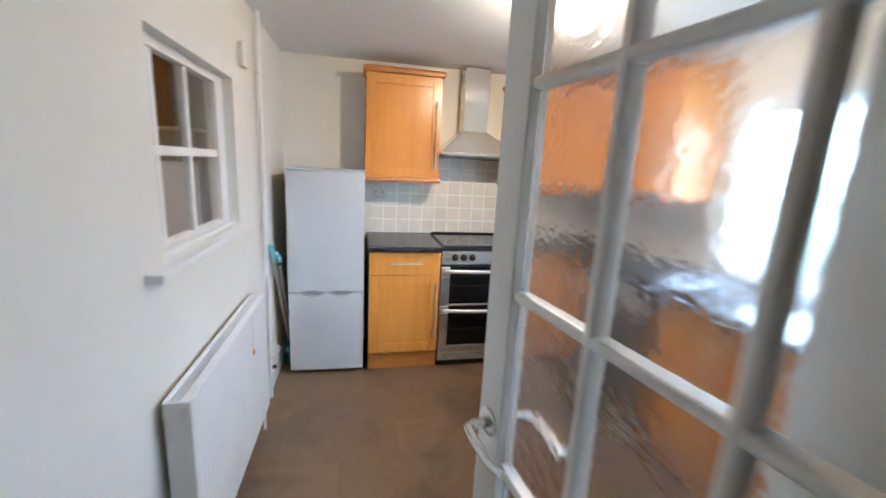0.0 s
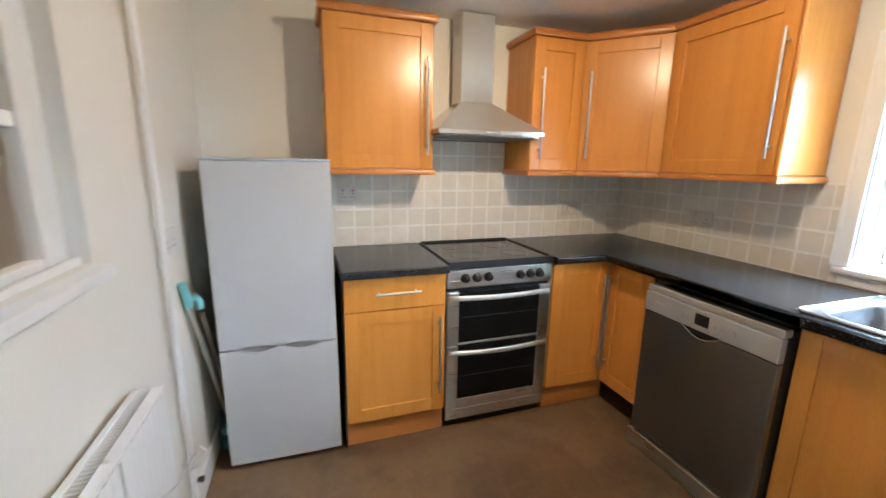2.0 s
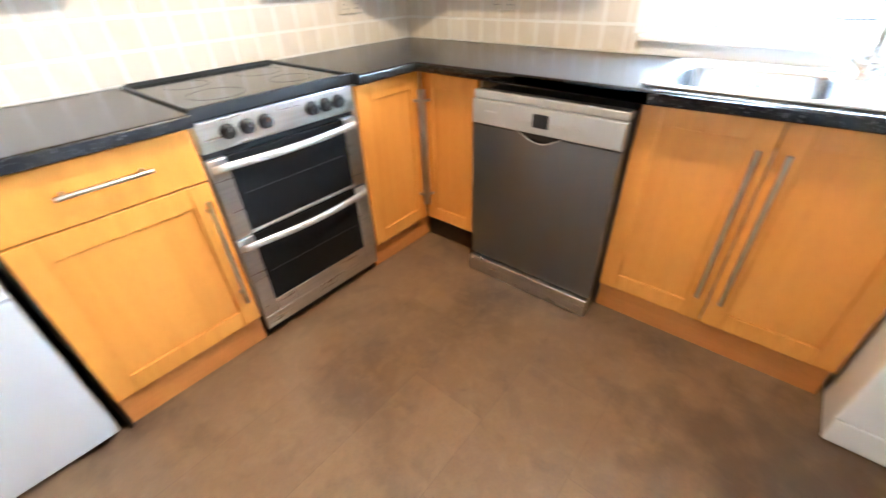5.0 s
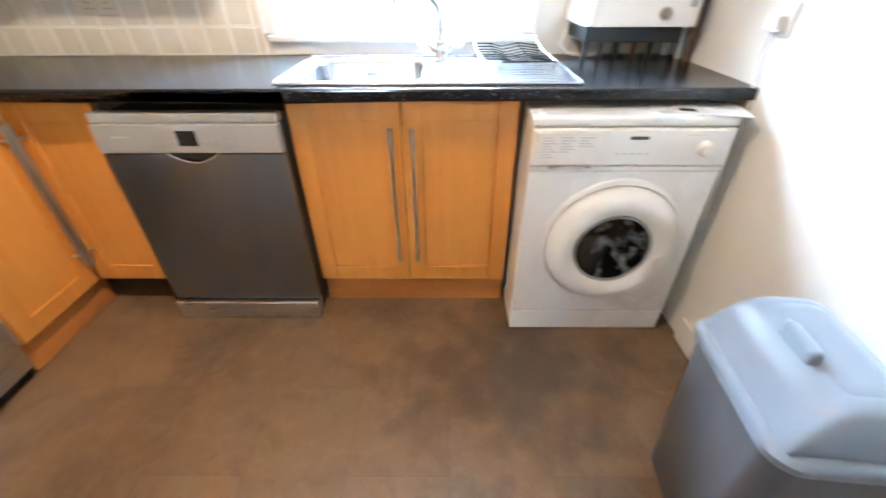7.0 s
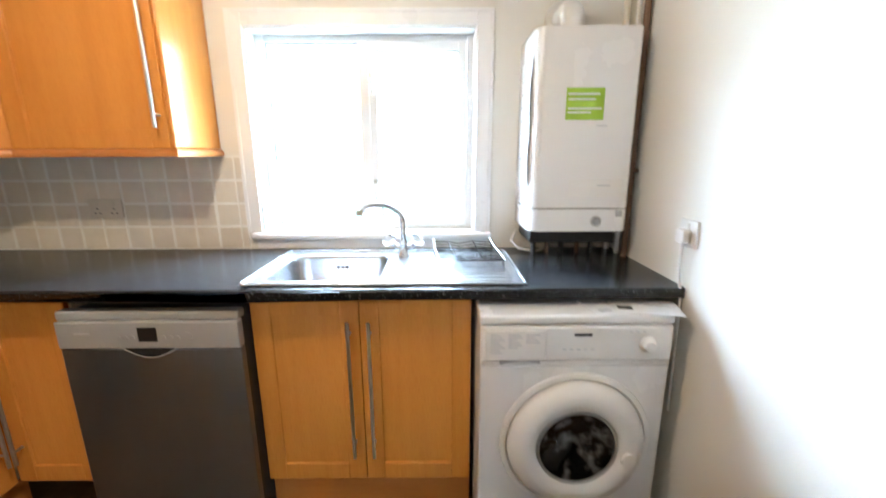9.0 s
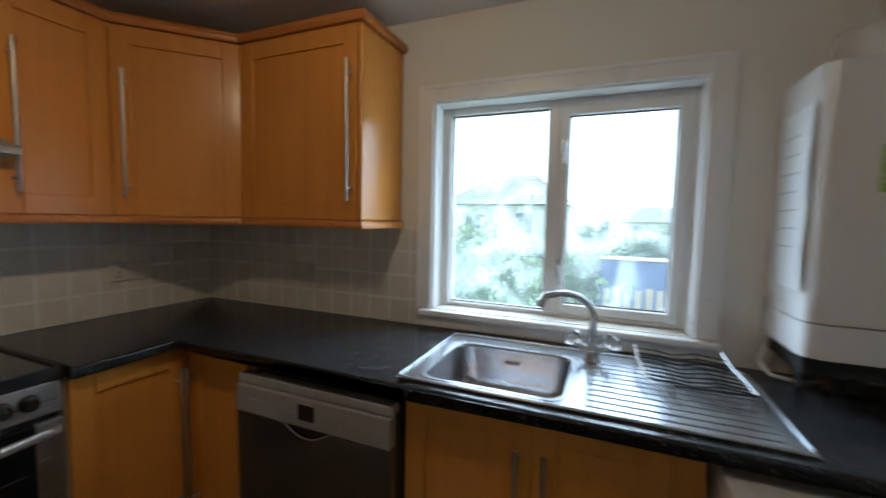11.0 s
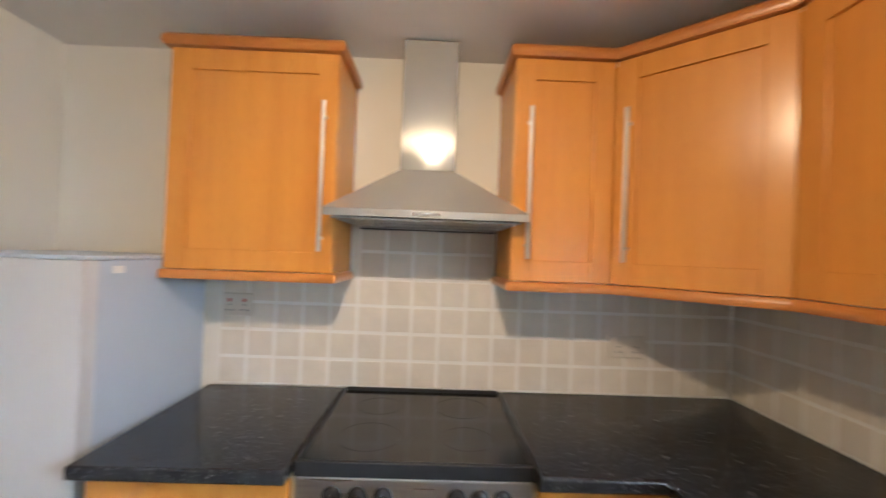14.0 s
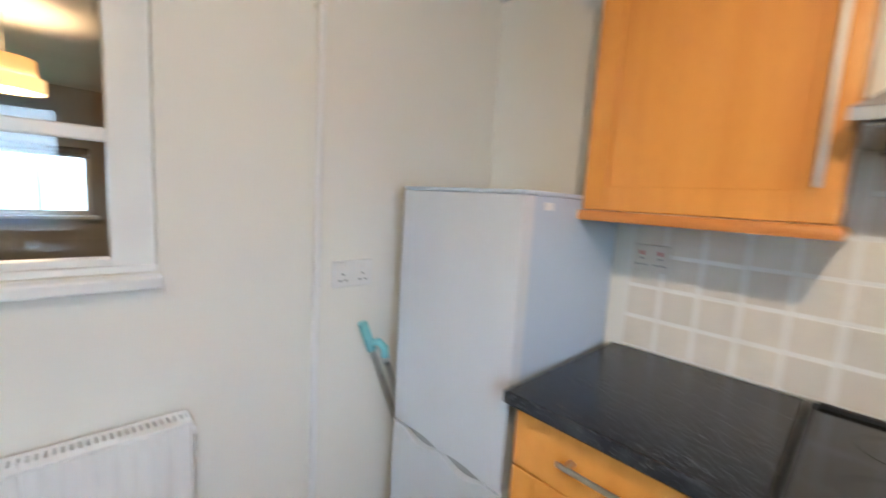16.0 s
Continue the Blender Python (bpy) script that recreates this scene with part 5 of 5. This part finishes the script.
# ---- glazed door, folded back against the lobby wall ----
def glazed_door():
    """Fifteen panes of obscure glass; local x runs from the hinge to the lock edge."""
    w, h, t = 0.750, 2.040, 0.038
    hinge, edge = Vector((0.753, 0.271)), Vector((0.648, 1.013))
    a = math.degrees(math.atan2(edge.y - hinge.y, edge.x - hinge.x))
    u = thing("door_1", pose(hinge.x, hinge.y, 0.0, 0, 0, a), "open white door with fifteen obscure glass panes", "door", kind="structure")
    s, low, high = 0.088, 0.200, 1.940
    bm = bmesh.new()
    add_box(bm, 0, s, -t / 2, t / 2, 0, h, 0.004)
    add_box(bm, w - s, w, -t / 2, t / 2, 0, h, 0.004)
    add_box(bm, s, w - s, -t / 2 + 0.0005, t / 2 - 0.0005, 0, low, 0.003)
    add_box(bm, s, w - s, -t / 2 + 0.0005, t / 2 - 0.0005, high, h, 0.003)
    part("door_frame", bm, GLOSS, u)
    rows, cols = 5, 3
    pw, ph = (w - 2 * s) / cols, (high - low) / rows
    for k in range(1, cols):
        bm = box(s + pw * k - 0.009, s + pw * k + 0.009, -t / 2 + 0.002, t / 2 - 0.002, low, high, 0.006, 3)
        part("glazing_bar", bm, GLOSS, u)
    for k in range(1, rows):
        bm = box(s, w - s, -t / 2 + 0.003, t / 2 - 0.003, low + ph * k - 0.009, low + ph * k + 0.009, 0.006, 3)
        part("glazing_bar", bm, GLOSS, u)
    for i in range(cols):
        for j in range(rows):
            p = part("pane", box(s + pw * i + 0.004, s + pw * (i + 1) - 0.004, -0.002, 0.002, low + ph * j + 0.004, low + ph * (j + 1) - 0.004), FROST, u)
            p.visible_shadow = False
    for side in (1, -1):
        y = side * t / 2
        rose = part("rose", lathe(bmesh.new(), (w - 0.052, y, 0.975), (0, side, 0), [(0.026, 0.0), (0.026, 0.007), (0.022, 0.010)], 28, True), CHROME, u)
        pts = [(w - 0.052, y, 0.975), (w - 0.052, y + 0.040 * side, 0.975), (w - 0.062, y + 0.052 * side, 0.975), (w - 0.10, y + 0.054 * side, 0.974), (w - 0.150, y + 0.050 * side, 0.970), (w - 0.172, y + 0.040 * side, 0.968)]
        part("lever", tube(pts, 0.0095, 12), CHROME, rose, "chrome lever handle")
    part("latch_plate", box(w - 0.0005, w + 0.001, -0.011, 0.011, 0.90, 1.06), NICKEL, u)


glazed_door()
bm = bmesh.new()
add_box(bm, -0.135, -0.105, YD - 0.13, YD + 0.012, FL, 2.06, 0.003)
add_box(bm, 0.763, 0.777, YD - 0.13, YD + 0.012, FL, 2.06, 0.003)
add_box(bm, -0.105, 0.763, YD - 0.13, YD + 0.012, 2.06, 2.09, 0.003)
structure("door_lining", bm, GLOSS, "white gloss painted door lining", "trim", True)

# ---- ceiling lamp ----
u = thing("ceiling_spotlight", pose(LAMP[0], LAMP[1], H), "small white ceiling spotlight tilted towards the cooker, lit", "lamp")
part("ceiling_plate", lathe(bmesh.new(), (0, -0.05, -0.0005), (0, 0, -1), [(0.050, 0), (0.049, 0.014), (0.040, 0.022)], 28, True), WHITEPLASTIC, u)
part("arm", tube([(0, -0.05, -0.020), (0, -0.05, -0.060), (0, -0.055, -0.095)], 0.007, 10), WHITEPLASTIC, u)
AIM = (Vector((1.12, YB, 1.02)) - Vector(LAMP)).normalized()
head = part("spot_head", lathe(bmesh.new(), Vector((0, 0, LAMP[2] - H)) - AIM * 0.085, AIM, [(0.012, 0.0), (0.026, 0.012), (0.031, 0.050), (0.034, 0.072)], 26), WHITEPLASTIC, u)
b_ = part("bulb", lathe(bmesh.new(), Vector((0, 0, LAMP[2] - H)) - AIM * 0.030, AIM, [(0.028, 0.0), (0.030, 0.016), (0.020, 0.028), (0.004, 0.032)], 22, True), glow("warm_bulb", (1.0, 0.80, 0.55), 30.0), u)
head.visible_shadow = b_.visible_shadow = False


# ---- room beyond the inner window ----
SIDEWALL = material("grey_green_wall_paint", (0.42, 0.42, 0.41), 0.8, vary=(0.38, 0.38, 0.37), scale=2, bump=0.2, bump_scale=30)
CARPET = material("brown_carpet", (0.16, 0.12, 0.09), 0.95, vary=(0.12, 0.09, 0.07), scale=20, bump=0.6, bump_scale=300)
DARKWOOD = wood_material("dark_wood", (0.10, 0.055, 0.028), (0.06, 0.03, 0.015), 0.4)
GILT = material("dull_pewter", (0.13, 0.125, 0.115), 0.45, 0.6, vary=(0.08, 0.075, 0.07), scale=30, bump=0.5, bump_scale=120)
MIRROR = material("aged_mirror_glass", (0.075, 0.078, 0.078), 0.14, 1.0, vary=(0.04, 0.042, 0.042), scale=14)
RX, RY0, RY1 = -4.1, -0.6, 3.62
structure("side_room_floor", box(RX - 0.1, XL - 0.121, RY0, RY1, -0.12, 0.0), CARPET, "brown carpeted floor of the next room", "floor")
structure("side_room_ceiling", box(RX - 0.1, XL - 0.121, RY0 - 0.1, RY1 + 0.1, 2.16, 2.30), CEILING, "white ceiling of the next room", "ceiling")
bm = bmesh.new()
SW = (1.05, 2.36, 1.005, 1.61)
add_box(bm, RX - 0.12, RX, RY0, SW[0], 0, 2.16)
add_box(bm, RX - 0.12, RX, SW[1], RY1, 0, 2.16)
add_box(bm, RX - 0.12, RX, SW[0], SW[1], 0, SW[2])
add_box(bm, RX - 0.12, RX, SW[0], SW[1], SW[3], 2.16)
add_box(bm, RX, XL - 0.12, RY1, RY1 + 0.1, 0, 2.16)
add_box(bm, RX, XL - 0.12, RY0 - 0.1, RY0, 0, 2.16)
add_box(bm, XL - 0.125, XL - 0.1215, RY0, IY0, 0, 2.16)
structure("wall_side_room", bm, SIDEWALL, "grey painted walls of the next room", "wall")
w = thing("window_3", pose(RX - 0.05, SW[0], SW[2]), "white window of the next room", "window", kind="structure")
bm = bmesh.new()
n, h = SW[1] - SW[0], SW[3] - SW[2]
add_box(bm, -0.03, 0.03, 0, 0.04, 0, h, 0.003)
add_box(bm, -0.03, 0.03, n - 0.04, n, 0, h, 0.003)
add_box(bm, -0.03, 0.03, n - 0.37, n - 0.33, 0.04, h - 0.04, 0.003)
add_box(bm, -0.029, 0.029, 0.04, n - 0.04, 0, 0.04, 0.003)
add_box(bm, -0.029, 0.029, 0.04, n - 0.04, h - 0.04, h, 0.003)
part("window_frame", bm, GLOSS, w)
p = part("pane", box(-0.003, 0.003, 0.03, n - 0.03, 0.03, h - 0.03), PANE, w)
p.visible_shadow = False
structure("side_room_sill", box(RX - 0.01, RX + 0.14, SW[0] - 0.06, SW[1] + 0.05, SW[2] - 0.03, SW[2] - 0.002, 0.005), GLOSS, "white sill in the next room", "window sill", True)
u = thing("roller_blind", pose(RX + 0.035, (SW[0] + SW[1]) / 2, 1.60), "dark roller blind rolled up at the top", "blind")
part("roll", cyl((0, -n / 2, 0), (0, n / 2, 0), 0.028, n=18), BLACK, u)
part("cloth", box(-0.030, -0.026, -n / 2 + 0.01, n / 2 - 0.01, -0.05, 0), BLACK, u)
part("bar", box(-0.034, -0.022, -n / 2 + 0.01, n / 2 - 0.01, -0.065, -0.0505, 0.003), BLACK, u)
u = thing("pendant_lamp", pose(-2.0, 1.975, 2.16), "orange tiered fabric pendant lampshade, lit", "lamp")
part("flex", cyl((0, 0, -0.001), (0, 0, -0.235), 0.004, n=8), WHITEPLASTIC, u)
part("shade", lathe(bmesh.new(), (0, 0, -0.235), (0, 0, -1), [(0.115, 0), (0.125, 0.10), (0.118, 0.10), (0.108, 0.0)], 32), glow("lit_orange_shade", (1.0, 0.36, 0.05), 1.1), u)
part("shade", lathe(bmesh.new(), (0, 0, -0.325), (0, 0, -1), [(0.150, 0), (0.150, 0.07), (0.143, 0.07), (0.143, 0.0)], 32), glow("lit_lower_shade", (1.0, 0.55, 0.20), 1.6), u)
u = thing("mantel_shelf", pose(-1.10, RY1, 1.62), "white shelf on the far wall of the next room", "shelf")
part("board", box(-0.55, 0.42, -0.20, -0.0005, -0.018, 0.0, 0.004), GLOSS, u)
part("bracket", box(-0.45, -0.42, -0.15, -0.0005, -0.14, -0.0185, 0.004), GLOSS, u)
part("bracket", box(0.30, 0.33, -0.15, -0.0005, -0.14, -0.0185, 0.004), GLOSS, u)
u = thing("wall_mirror", pose(-1.19, RY1, 1.90), "dark oval mirror in a pewter frame on a brown board", "mirror")
part("board", box(-0.28, 0.30, -0.025, -0.0005, -0.27, 0.255, 0.005), DARKWOOD, u)
for name, prof, m in (("frame", [(0.155, 0.0), (0.150, 0.03), (0.128, 0.035), (0.115, 0.012)], GILT), ("glass", [(0.117, 0.010), (0.060, 0.013), (0.001, 0.014)], MIRROR)):
    bm = lathe(bmesh.new(), (0, -0.026, 0.0), (0, -1, 0), prof, 40)
    for v in bm.verts:
        v.co.z *= 1.55
    part(name, bm, m, u)
u = thing("tall_cabinet", pose(-0.95, RY1, 0), "pale grey panelled cupboard under the shelf", "cabinet")
part("body", box(-0.30, 0.30, -0.30, -0.001, 0.0, 1.42, 0.004), SILVERPLASTIC, u)
part("door", box(-0.28, 0.28, -0.318, -0.301, 0.05, 1.39, 0.004), WHITEPLASTIC, u)


# ---- outside ----
LEAF = material("hedge_leaves", (0.050, 0.105, 0.035), 0.7, vary=(0.095, 0.15, 0.05), scale=1.5)
BARK = material("bark", (0.12, 0.09, 0.06), 0.9, vary=(0.08, 0.06, 0.04), scale=8, bump=0.8, bump_scale=20)
GRASS = material("lawn", (0.10, 0.14, 0.05), 0.95, vary=(0.14, 0.16, 0.07), scale=0.6, bump=0.6, bump_scale=40)
HARL = material("white_harled_wall", (0.76, 0.75, 0.72), 0.9, vary=(0.70, 0.69, 0.66), scale=1.2, bump=0.6, bump_scale=30)
ROOFTILE = material("grey_roof_tiles", (0.32, 0.315, 0.31), 0.8, vary=(0.26, 0.255, 0.25), scale=2)
FARGLASS = material("far_window_glass", (0.05, 0.06, 0.07), 0.1, vary=(0.07, 0.08, 0.09), scale=2)
BLUE = material("blue_painted_shed", (0.05, 0.09, 0.20), 0.7, vary=(0.04, 0.08, 0.17), scale=3)
FENCEWOOD = material("grey_fence_wood", (0.30, 0.25, 0.20), 0.85, vary=(0.22, 0.18, 0.14), scale=6)
G = -2.75
# unseen outer wall, added to keep sky light off the near garden
bm = bmesh.new()
add_box(bm, 2.67, 2.74, WY1 + 0.02, 9.0, G, 5.2)
add_box(bm, 2.67, 2.74, -9.0, WY0 - 0.02, G, 5.2)
add_box(bm, 2.67, 2.74, WY0 - 0.02, WY1 + 0.02, G, WZ0 - 0.02)
add_box(bm, 2.67, 2.74, WY0 - 0.02, WY1 + 0.02, WZ1 + 0.02, 5.2)
structure("wall_outer_sky_block", bm, HARL, "unseen harled outer wall of the building, added to block sky light", "wall")
structure("ground", box(-60, 400, -260, 260, G - 0.2, G), GRASS, "grass and paths outside, far below the window", "ground")


def house(x, y, w, d, eave, rise, label, windows=((0.30, 1.0), (0.75, 1.0))):
    """A harled house with a hipped roof; its front, of width w, looks towards the window."""
    u = thing("house", pose(x, y, G), label, "house", "houses over the way")
    part("wall", box(0, d, -w / 2, w / 2, 0, eave), HARL, u)
    bm = bmesh.new()
    o = 0.45
    low = [(-o, -w / 2 - o, eave), (d + o, -w / 2 - o, eave), (d + o, w / 2 + o, eave), (-o, w / 2 + o, eave)]
    r = min(w, d) * 0.32
    ridge = [(d / 2, -w / 2 + r, eave + rise), (d / 2 + 0.05, -w / 2 + r, eave + rise), (d / 2 + 0.05, w / 2 - r, eave + rise), (d / 2, w / 2 - r, eave + rise)]
    roof = part("roof", loft(bm, [low, ridge]), ROOFTILE, u, smooth=False)
    courses = bmesh.new()
    for i in range(1, 14):
        f = i / 14
        add_box(courses, -o + f * (d / 2 + o) - 0.03, -o + f * (d / 2 + o) + 0.02, -w / 2 - o + f * (r + o), w / 2 + o - f * (r + o), eave + f * rise, eave + f * rise + 0.035)
    part("tile_courses", courses, ROOFTILE, roof)
    part("gutter", tube([(-o - 0.05, -w / 2 - o, eave - 0.02), (-o - 0.05, w / 2 + o, eave - 0.02)], 0.06, 8), RUBBER, u)
    part("downpipe", tube([(-0.06, -w / 2 + 0.12, eave - 0.05), (-0.06, -w / 2 + 0.12, 0.02)], 0.04, 8), RUBBER, u)
    for f, s in windows:
        for z in (eave - 1.5, eave - 4.2):
            cy = -w / 2 + w * f
            win = part("window", box(-0.03, 0.05, cy - 0.5 * s, cy + 0.5 * s, z, z + 1.05, 0.01), FARGLASS, u)
            bmf = bmesh.new()
            add_box(bmf, -0.05, -0.03, cy - 0.52 * s, cy - 0.45 * s, z - 0.04, z + 1.08)
            add_box(bmf, -0.05, -0.03, cy + 0.45 * s, cy + 0.52 * s, z - 0.04, z + 1.08)
            add_box(bmf, -0.05, -0.03, cy - 0.02, cy + 0.02, z, z + 1.05)
            part("frame", bmf, HARL, win)
    part("porch_roof", box(-1.0, -0.01, -w / 2 + 0.4, -w / 2 + 2.2, 2.25, 2.38, 0.02), RUBBER, u)
    return u


house(22.0, 6.9, 6.2, 8.0, 4.95, 2.0, "white harled house with a grey hipped roof")
house(52.0, -3.5, 8.0, 8.0, 4.2, 1.9, "far white house with a dark roof beyond the garden")
house(46.0, -17.0, 8.0, 8.0, 4.6, 2.0, "far white house at the end of the gardens")


def bush(x, y, radius, height, label, seed, count):
    """Stems with leaf clumps: many small tilted leaves round branch tips."""
    random.seed(seed)
    u = thing("shrub", pose(x, y, G), label, "shrub", "garden shrubs")
    stems, leaves = bmesh.new(), bmesh.new()
    tips = []
    for i in range(26):
        a, f = random.random() * 2 * math.pi, random.random() ** 0.5
        top = Vector((math.cos(a) * radius * f, math.sin(a) * radius * f * 1.2, height * (1.0 - 0.45 * f * f) * (0.72 + 0.28 * random.random())))
        base = Vector((0.12 * math.cos(a), 0.12 * math.sin(a), 0.001))
        mid = base.lerp(top, 0.5) + Vector((0, 0, 0.25))
        add_tube(stems, [base, mid, top], 0.022, 5)
        tips += [(base.lerp(mid, 0.7), 0.32), (mid.lerp(top, 0.5), 0.36), (top, 0.40), (mid, 0.36)]
    for i in range(int(count * 2.6)):
        c, spread = tips[random.randrange(len(tips))]
        p = c + Vector((random.gauss(0, spread), random.gauss(0, spread), random.gauss(0, spread * 0.8)))
        if p.z < 0.05:
            continue
        q = Euler((random.random() * 3, random.random() * 3, random.random() * 6)).to_matrix()
        s = 0.04 + 0.05 * random.random()
        vs = [leaves.verts.new(p + q @ Vector(v) * s) for v in ((-1, 0, 0), (0, -0.45, 0.1), (1, 0, 0), (0, 0.45, 0.1))]
        leaves.faces.new(vs)
    part("stems", stems, BARK, u)
    part("foliage", leaves, LEAF, u, smooth=False)


bush(7.4, 4.0, 1.3, 4.1, "tall leafy green garden shrub under the window", 1, 17000)
bush(7.0, 2.55, 1.1, 3.2, "leafy green garden shrub with paler tips", 2, 13000)
bush(8.2, 5.6, 1.3, 4.0, "dense green shrub at the garden edge", 3, 11000)
bush(19.0, 1.9, 1.6, 3.4, "green hedge bush beyond the fence", 5, 7000)
bush(24.0, -0.8, 1.9, 3.6, "green hedge bush by the far houses", 6, 7000)
bush(60.0, 3.4, 3.5, 5.2, "distant round tree among the houses", 7, 6000)
u = thing("garden_shed", pose(12.5, 0.75, G), "blue painted timber garden shed with a flat felt roof", "shed")
part("wall", box(0, 0.9, -0.80, 0.90, 0, 3.10, 0.02), BLUE, u)
part("roof", box(-0.05, 0.95, -0.84, 0.94, 3.101, 3.15, 0.02), RUBBER, u)
u = thing("garden_fence", pose(10.8, -1.0, G), "weathered grey timber garden fence", "fence")
for i in range(22):
    part("slat", box(0, 0.02, -2.2 + i * 0.22, -2.06 + i * 0.22, 0.001, 2.60 + 0.03 * (i % 3)), FENCEWOOD, u)
for z in (0.5, 1.8):
    part("rail", box(0.021, 0.06, -2.2, 2.6, z, z + 0.09), FENCEWOOD, u)


# ---- wall tiles, laid last ----
def tile_mesh(w, h):
    """A pillowed tile: its face looks along -y, its back lies on y = 0."""
    bm = box(-w / 2, w / 2, -0.0085, 0.0, -h / 2, h / 2)
    front = [e for e in bm.edges if all(v.co.y < -0.005 for v in e.verts)]
    bmesh.ops.bevel(bm, geom=front, offset=0.004, segments=2, affect="EDGES", profile=0.6)
    mesh = finish(bm, "tile")
    mesh.materials.append(TILE)
    return mesh


PITCH, WIDE = 0.1045, 0.0935
tile = tile_mesh(WIDE, WIDE)
random.seed(11)


def lay(parent, m, cols, rows, skip=lambda i, j: False):
    """Tiles in columns to the right and rows upwards from the pose m."""
    for j in range(rows):
        for i in range(cols):
            if skip(i, j):
                continue
            ob = new("tile", tile)
            ob.parent = parent
            ob.matrix_basis = m @ pose(PITCH * (i + 0.5) + random.uniform(-0.0008, 0.0008), random.uniform(-0.0007, 0.0007), PITCH * (j + 0.5) + random.uniform(-0.0008, 0.0008), random.uniform(-0.35, 0.35), random.uniform(-0.5, 0.5), random.uniform(-0.35, 0.35))


X0 = XW - 0.0125 - PITCH * 19
lay(wall_north, pose(X0, YB - 0.0025, TOP + 0.002), 19, 6, lambda i, j: j >= 4 and not 5 <= i <= 9)
structure("splashback_grout", box(X0, XW - 0.0005, YB - 0.0088, YB - 0.0005, TOP + 0.001, TOP + 4.06 * PITCH), GROUT, "pale grout bed of the tiled splashback", "grout")
structure("splashback_grout", box(X0 + 5 * PITCH, X0 + 10 * PITCH, YB - 0.0088, YB - 0.0005, TOP + 4.06 * PITCH + 0.0005, TOP + 6 * PITCH), GROUT, "pale grout bed behind the hood", "grout")
lay(wall_east, pose(XW - 0.0025, YB - 0.006, TOP + 0.002, 0, 0, FACE_X), 12, 4)
cut_tile = tile_mesh(0.026, WIDE)
for j in range(4):
    ob = new("tile", cut_tile)
    ob.parent = wall_east
    ob.matrix_basis = pose(XW - 0.0025, YB - 0.006 - 12 * PITCH - 0.0135, TOP + 0.002 + PITCH * (j + 0.5), 0, 0, FACE_X)
structure("splashback_grout", box(XW - 0.0088, XW - 0.0005, YB - 0.006 - 12.27 * PITCH, YB - 0.006, TOP + 0.001, TOP + 4.06 * PITCH), GROUT, "pale grout bed of the window-side tiles", "grout")
